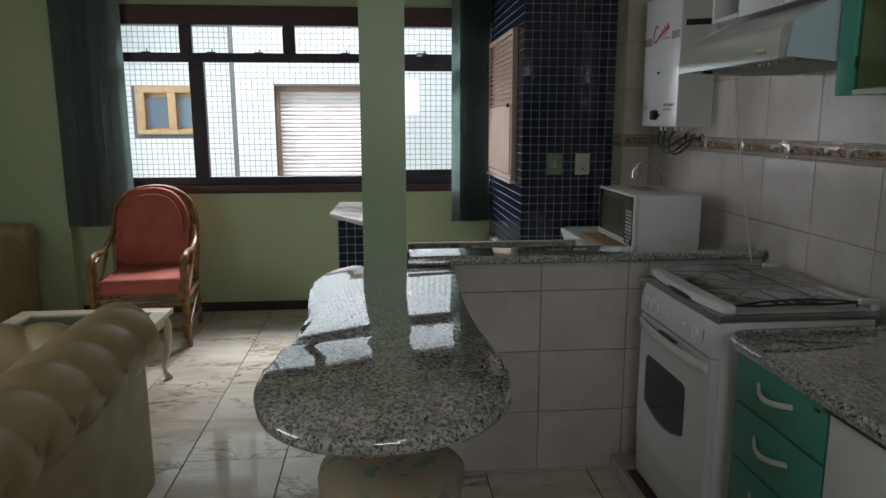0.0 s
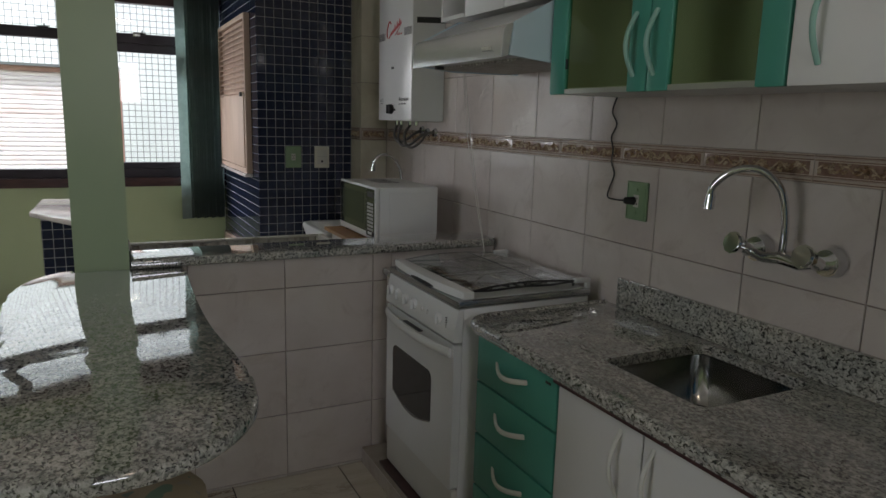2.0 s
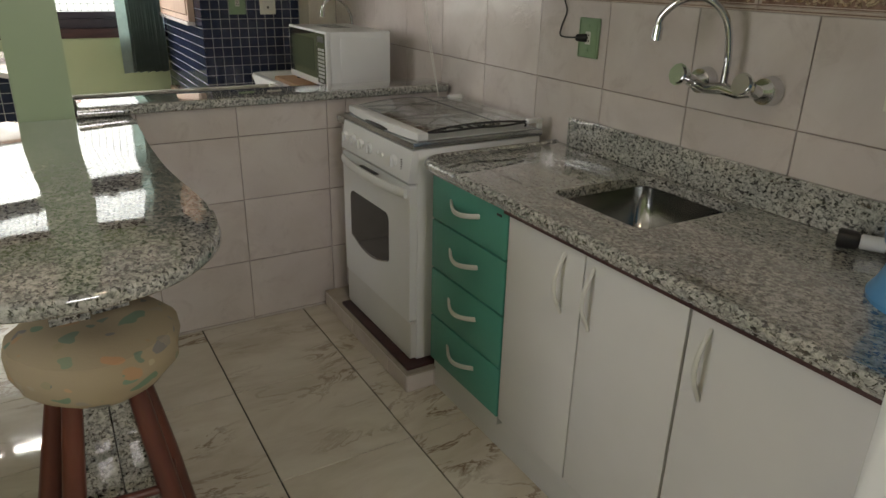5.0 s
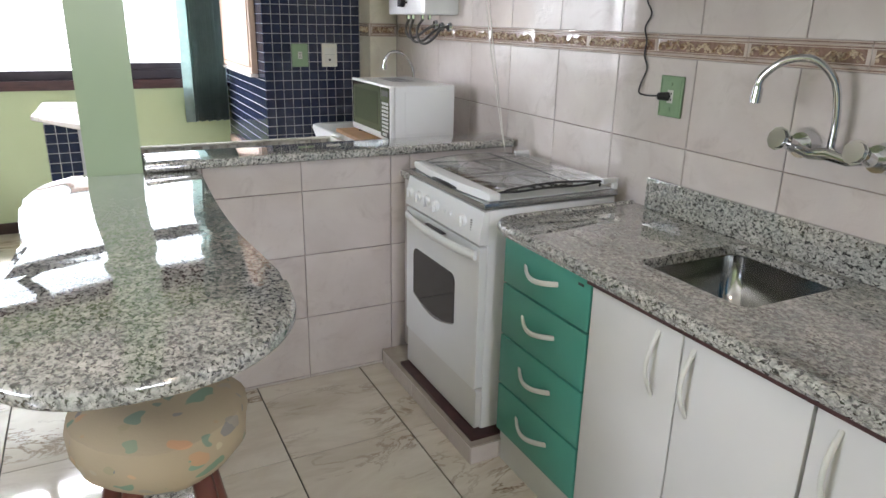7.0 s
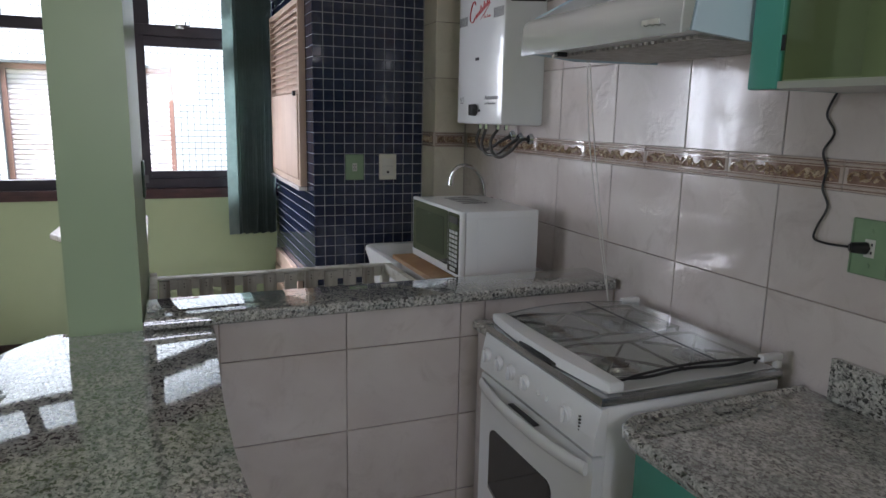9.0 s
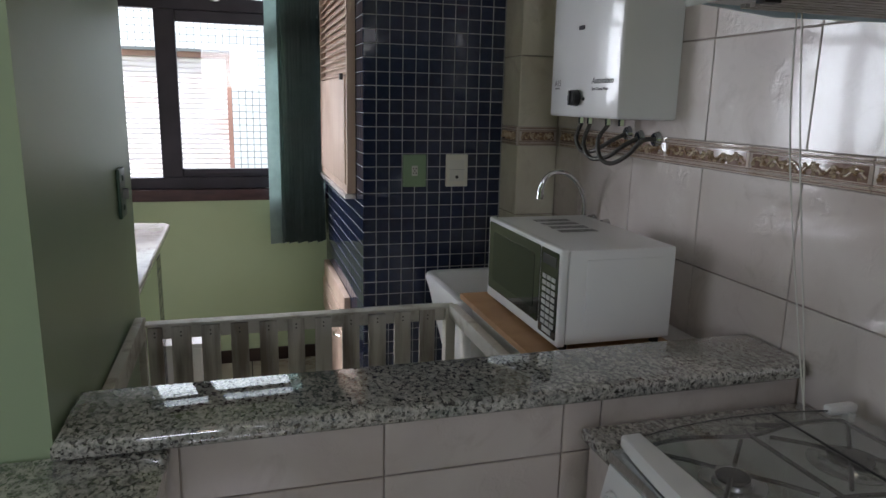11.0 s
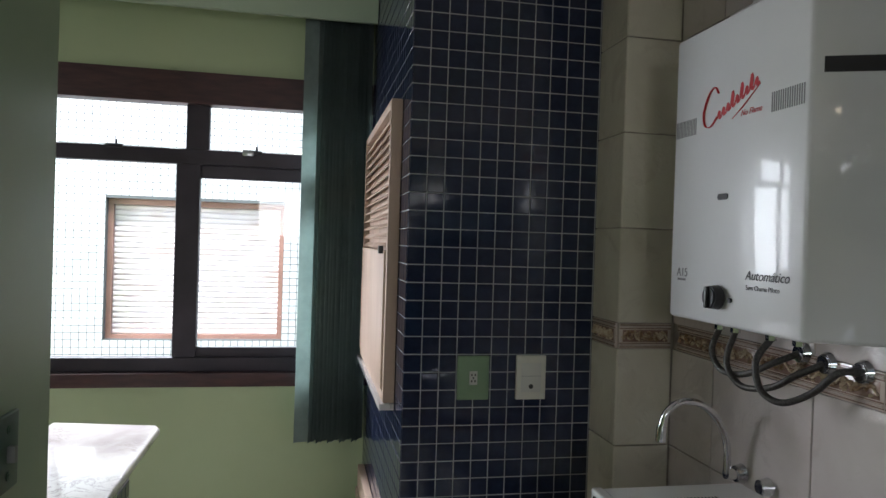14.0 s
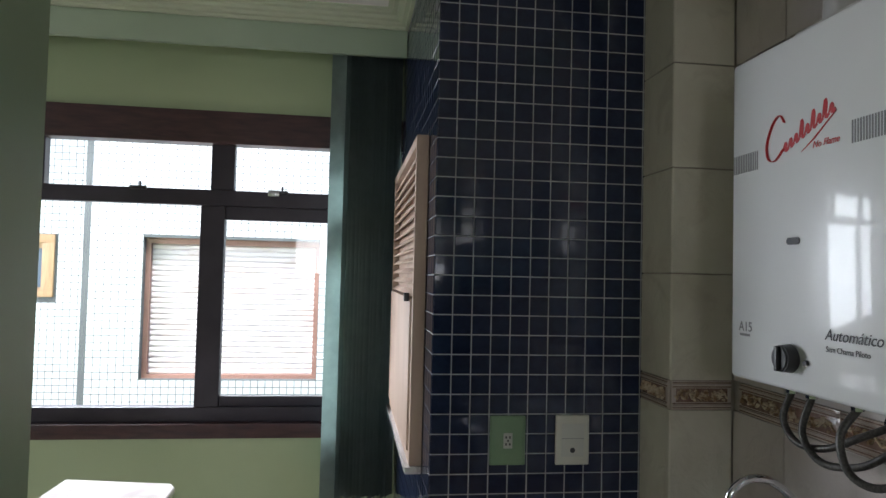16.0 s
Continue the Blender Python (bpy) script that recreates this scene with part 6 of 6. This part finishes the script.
lay("wall_tile", wall_east, M_WTILE, EAST, ycuts, rows_low, 0.003, 0.008, 0.0015)
lay("wall_tile", wall_east, M_WTILE, EAST, ycuts, rows_high, 0.003, 0.008, 0.0015)


def border_mesh(w):
    """A relief border tile with two beads and a leafy scroll."""
    bm = box((-w / 2, -0.008, 0.0), (w / 2, 0, 0.070), 0.001)
    for z in (0.010, 0.0605):
        sweep([(-w / 2 + 0.001, -0.0085, z), (w / 2 - 0.001, -0.0085, z)], 0.0028, 8, bm=bm)
    body = mesh_of(bm, "border_tile", M_BORDER, True)
    ln = bmesh.new()
    for z in (0.0045, 0.0150, 0.0555, 0.0655):
        sweep([(-w / 2 + 0.001, -0.008, z), (w / 2 - 0.001, -0.008, z)], 0.0013, 6, bm=ln)
    box((-w / 2 + 0.010, -0.0086, 0.0185), (w / 2 - 0.010, -0.006, 0.052), 0.0004, bm=ln)
    lines = mesh_of(ln, "border_line", M_BORDERLINE, True)
    r = random.Random(8)
    sc = bmesh.new()
    n = 34
    pts = [(-w / 2 + 0.012 + (w - 0.024) * k / n, -0.0105, 0.0355 + 0.009 * math.sin(k * 1.05)) for k in range(n + 1)]
    sweep(smooth_path(pts, 3), 0.0026, 6, bm=sc)
    for k in range(84):
        x, z = r.uniform(-w / 2 + 0.014, w / 2 - 0.02), 0.0355 + r.uniform(-0.014, 0.012)
        a = r.uniform(0, math.tau)
        ln2 = r.uniform(0.007, 0.014)
        z2 = min(max(z + ln2 * 0.6 * math.sin(a), 0.021), 0.050)
        sweep([(x, -0.008, z), (x + ln2 * 0.5 * math.cos(a), -0.0125, (z + z2) / 2), (x + ln2 * math.cos(a), -0.008, z2)], [0.0015, 0.0042, 0.0008], 6, bm=sc)
    relief = mesh_of(sc, "relief", M_RELIEF, True)
    return body, relief, lines


bmain = border_mesh(0.3465)
for fr, spans, par in ((EAST, [(-y - 0.3485, -y) for y in [0.925 + 0.3485 * k for k in range(-6, 9)]], wall_east),):
    for a, b in spans:
        if b > -(-1.2) or a < -4.09:
            continue
        o = new("border_tile", bmain[0])
        o.matrix_world = fr @ Matrix.Translation(((a + b) / 2, 0, BORDER[0]))
        o.parent = par
        for name, me in (("relief", bmain[1]), ("border_line", bmain[2])):
            q = new(name, me)
            q.matrix_world = fr @ Matrix.Translation(((a + b) / 2, 0, BORDER[0]))
            q.parent = par
bs = border_mesh(0.155)
PIERF = Matrix.Translation((0, 4.096, 0))
PIERS = Matrix.Translation((1.341, 0, 0)) @ pose(0, 0, 0, 0, 0, -90)
xr = [1.335, 1.4995]
for rows in (rows_low, rows_high):
    lay("ivory_tile", cream_pier, M_PTILE, PIERF, xr, rows, 0.003, 0.006, 0.0015)
    lay("ivory_tile", cream_pier, M_PTILE, PIERS, [-4.264, -4.0905], rows, 0.003, 0.006, 0.0015)
for m, c in ((PIERF, 1.417), (PIERS, -4.177)):
    for j in (0, 1, 2):
        o = new(("border_tile", "relief", "border_line")[j], bs[j])
        o.matrix_world = m @ Matrix.Translation((c, 0, BORDER[0]))
        o.parent = cream_pier
HALF = Matrix.Translation((0, HWY + 0.008, 0))
lay("wall_tile", half_wall, M_WTILE, HALF, [0.002, 0.19, 0.548, 0.915, 1.0, 1.49], [0.0, 0.012, 0.275, 0.542, 0.801, 0.9195], 0.003, 0.008, 0.0015)
BACK = Matrix.Translation((0, 2.93, 0)) @ pose(0, 0, 0, 0, 0, 180)
lay("wall_tile", half_wall, M_WTILE, BACK, [-1.49, -1.14, -0.79, -0.44, -0.09, -0.002], [0.0, 0.275, 0.542, 0.801, 0.9195], 0.003, 0.006, 0.0015)

P = 0.0517
zr = [k * P for k in range(52)] + [2.665]
PF = Matrix.Translation((0, 4.2675, 0))
PS = Matrix.Translation((0.7675, 0, 0)) @ pose(0, 0, 0, 0, 0, -90)
uf = [0.766 + k * P for k in range(14)] + [1.49]
near = lambda u, v: 0.92 < v < 2.27 and u < 1.34
lay("mosaic_tile", blue_pier, M_BTILE, PF, uf, zr, 0.0034, 0.0022, 0.0012, skip=lambda u, v: not near(u, v), jitter=0.5)
joined("mosaic_field", blue_pier, M_BTILE, PF, uf, zr, 0.0034, 0.0022, 0.0012, near, "dark blue glazed mosaic tiles")
us = [-(4.2655 + k * P) for k in range(25)][::-1]
joined("mosaic_field", blue_pier, M_BTILE, PS, us, zr, 0.0034, 0.0022, 0.0012, lambda u, v: False, "dark blue glazed mosaic tiles")
joined("mosaic_field", desk, M_BTILE, Matrix.Translation((0, 4.372, 0)), [-0.37 + k * P for k in range(4)], [k * P for k in range(18)], 0.0034, 0.0022, 0.0012, lambda u, v: False, "dark blue glazed mosaic tiles")
joined("mosaic_field", desk, M_BTILE, Matrix.Translation((-0.37, 0, 0)) @ pose(0, 0, 0, 0, 0, -90), [-4.510, -4.464, -4.418, -4.372], [k * P for k in range(18)], 0.0034, 0.0022, 0.0012, lambda u, v: False, "dark blue glazed mosaic tiles")
joined("mosaic_field", desk, M_BTILE, Matrix.Translation((-0.016, 0, 0)) @ pose(0, 0, 0, 0, 0, 90), [4.372, 4.418, 4.464, 4.510], [k * P for k in range(18)], 0.0034, 0.0022, 0.0012, lambda u, v: False, "dark blue glazed mosaic tiles")
lay("plinth_tile", pl, M_WTILE, Matrix.Translation((0, 1.965, 0)), [0.868, 0.98, 1.30, 1.49], [0.0, 0.066], 0.003, 0.004, 0.001)
lay("plinth_tile", pl, M_WTILE, Matrix.Translation((0.872, 0, 0)) @ pose(0, 0, 0, 0, 0, -90), [-2.76, -2.45, -2.12, -1.965], [0.0, 0.066], 0.003, 0.004, 0.001)

FLOORM = Matrix.Translation((0, 0, -0.006)) @ pose(0, 0, 0, -90, 0, 0)        # tile v runs to +y
XM = -0.1105
fx_l, fx_k = cuts(XL + 0.001, XM, XM - 0.4385 * 8, 0.4385), cuts(XM, XR, XM + 0.4385, 0.4385)
rows_l, rows_k = cuts(YS, YW, 3.00, 0.43), cuts(YS, 2.765, 1.73, 0.52)
rows_b = cuts(2.765, YW, 3.00, 0.43)


def lay_floor(us, vs):
    for a, b in zip(us, us[1:]):
        for c, e in zip(vs, vs[1:]):
            if b - a < 0.01 or e - c < 0.01:
                continue
            o = new("floor_tile", tile_mesh("floor_tile", b - a - 0.0048, e - c - 0.0028, 0.006, 0.0012, M_FTILE))
            o.matrix_world = FLOORM @ Matrix.Translation(((a + b) / 2, 0, (c + e) / 2))
            o.parent = floor


lay_floor(fx_l, rows_l)
lay_floor(fx_k, rows_k)
lay_floor(fx_k, rows_b)
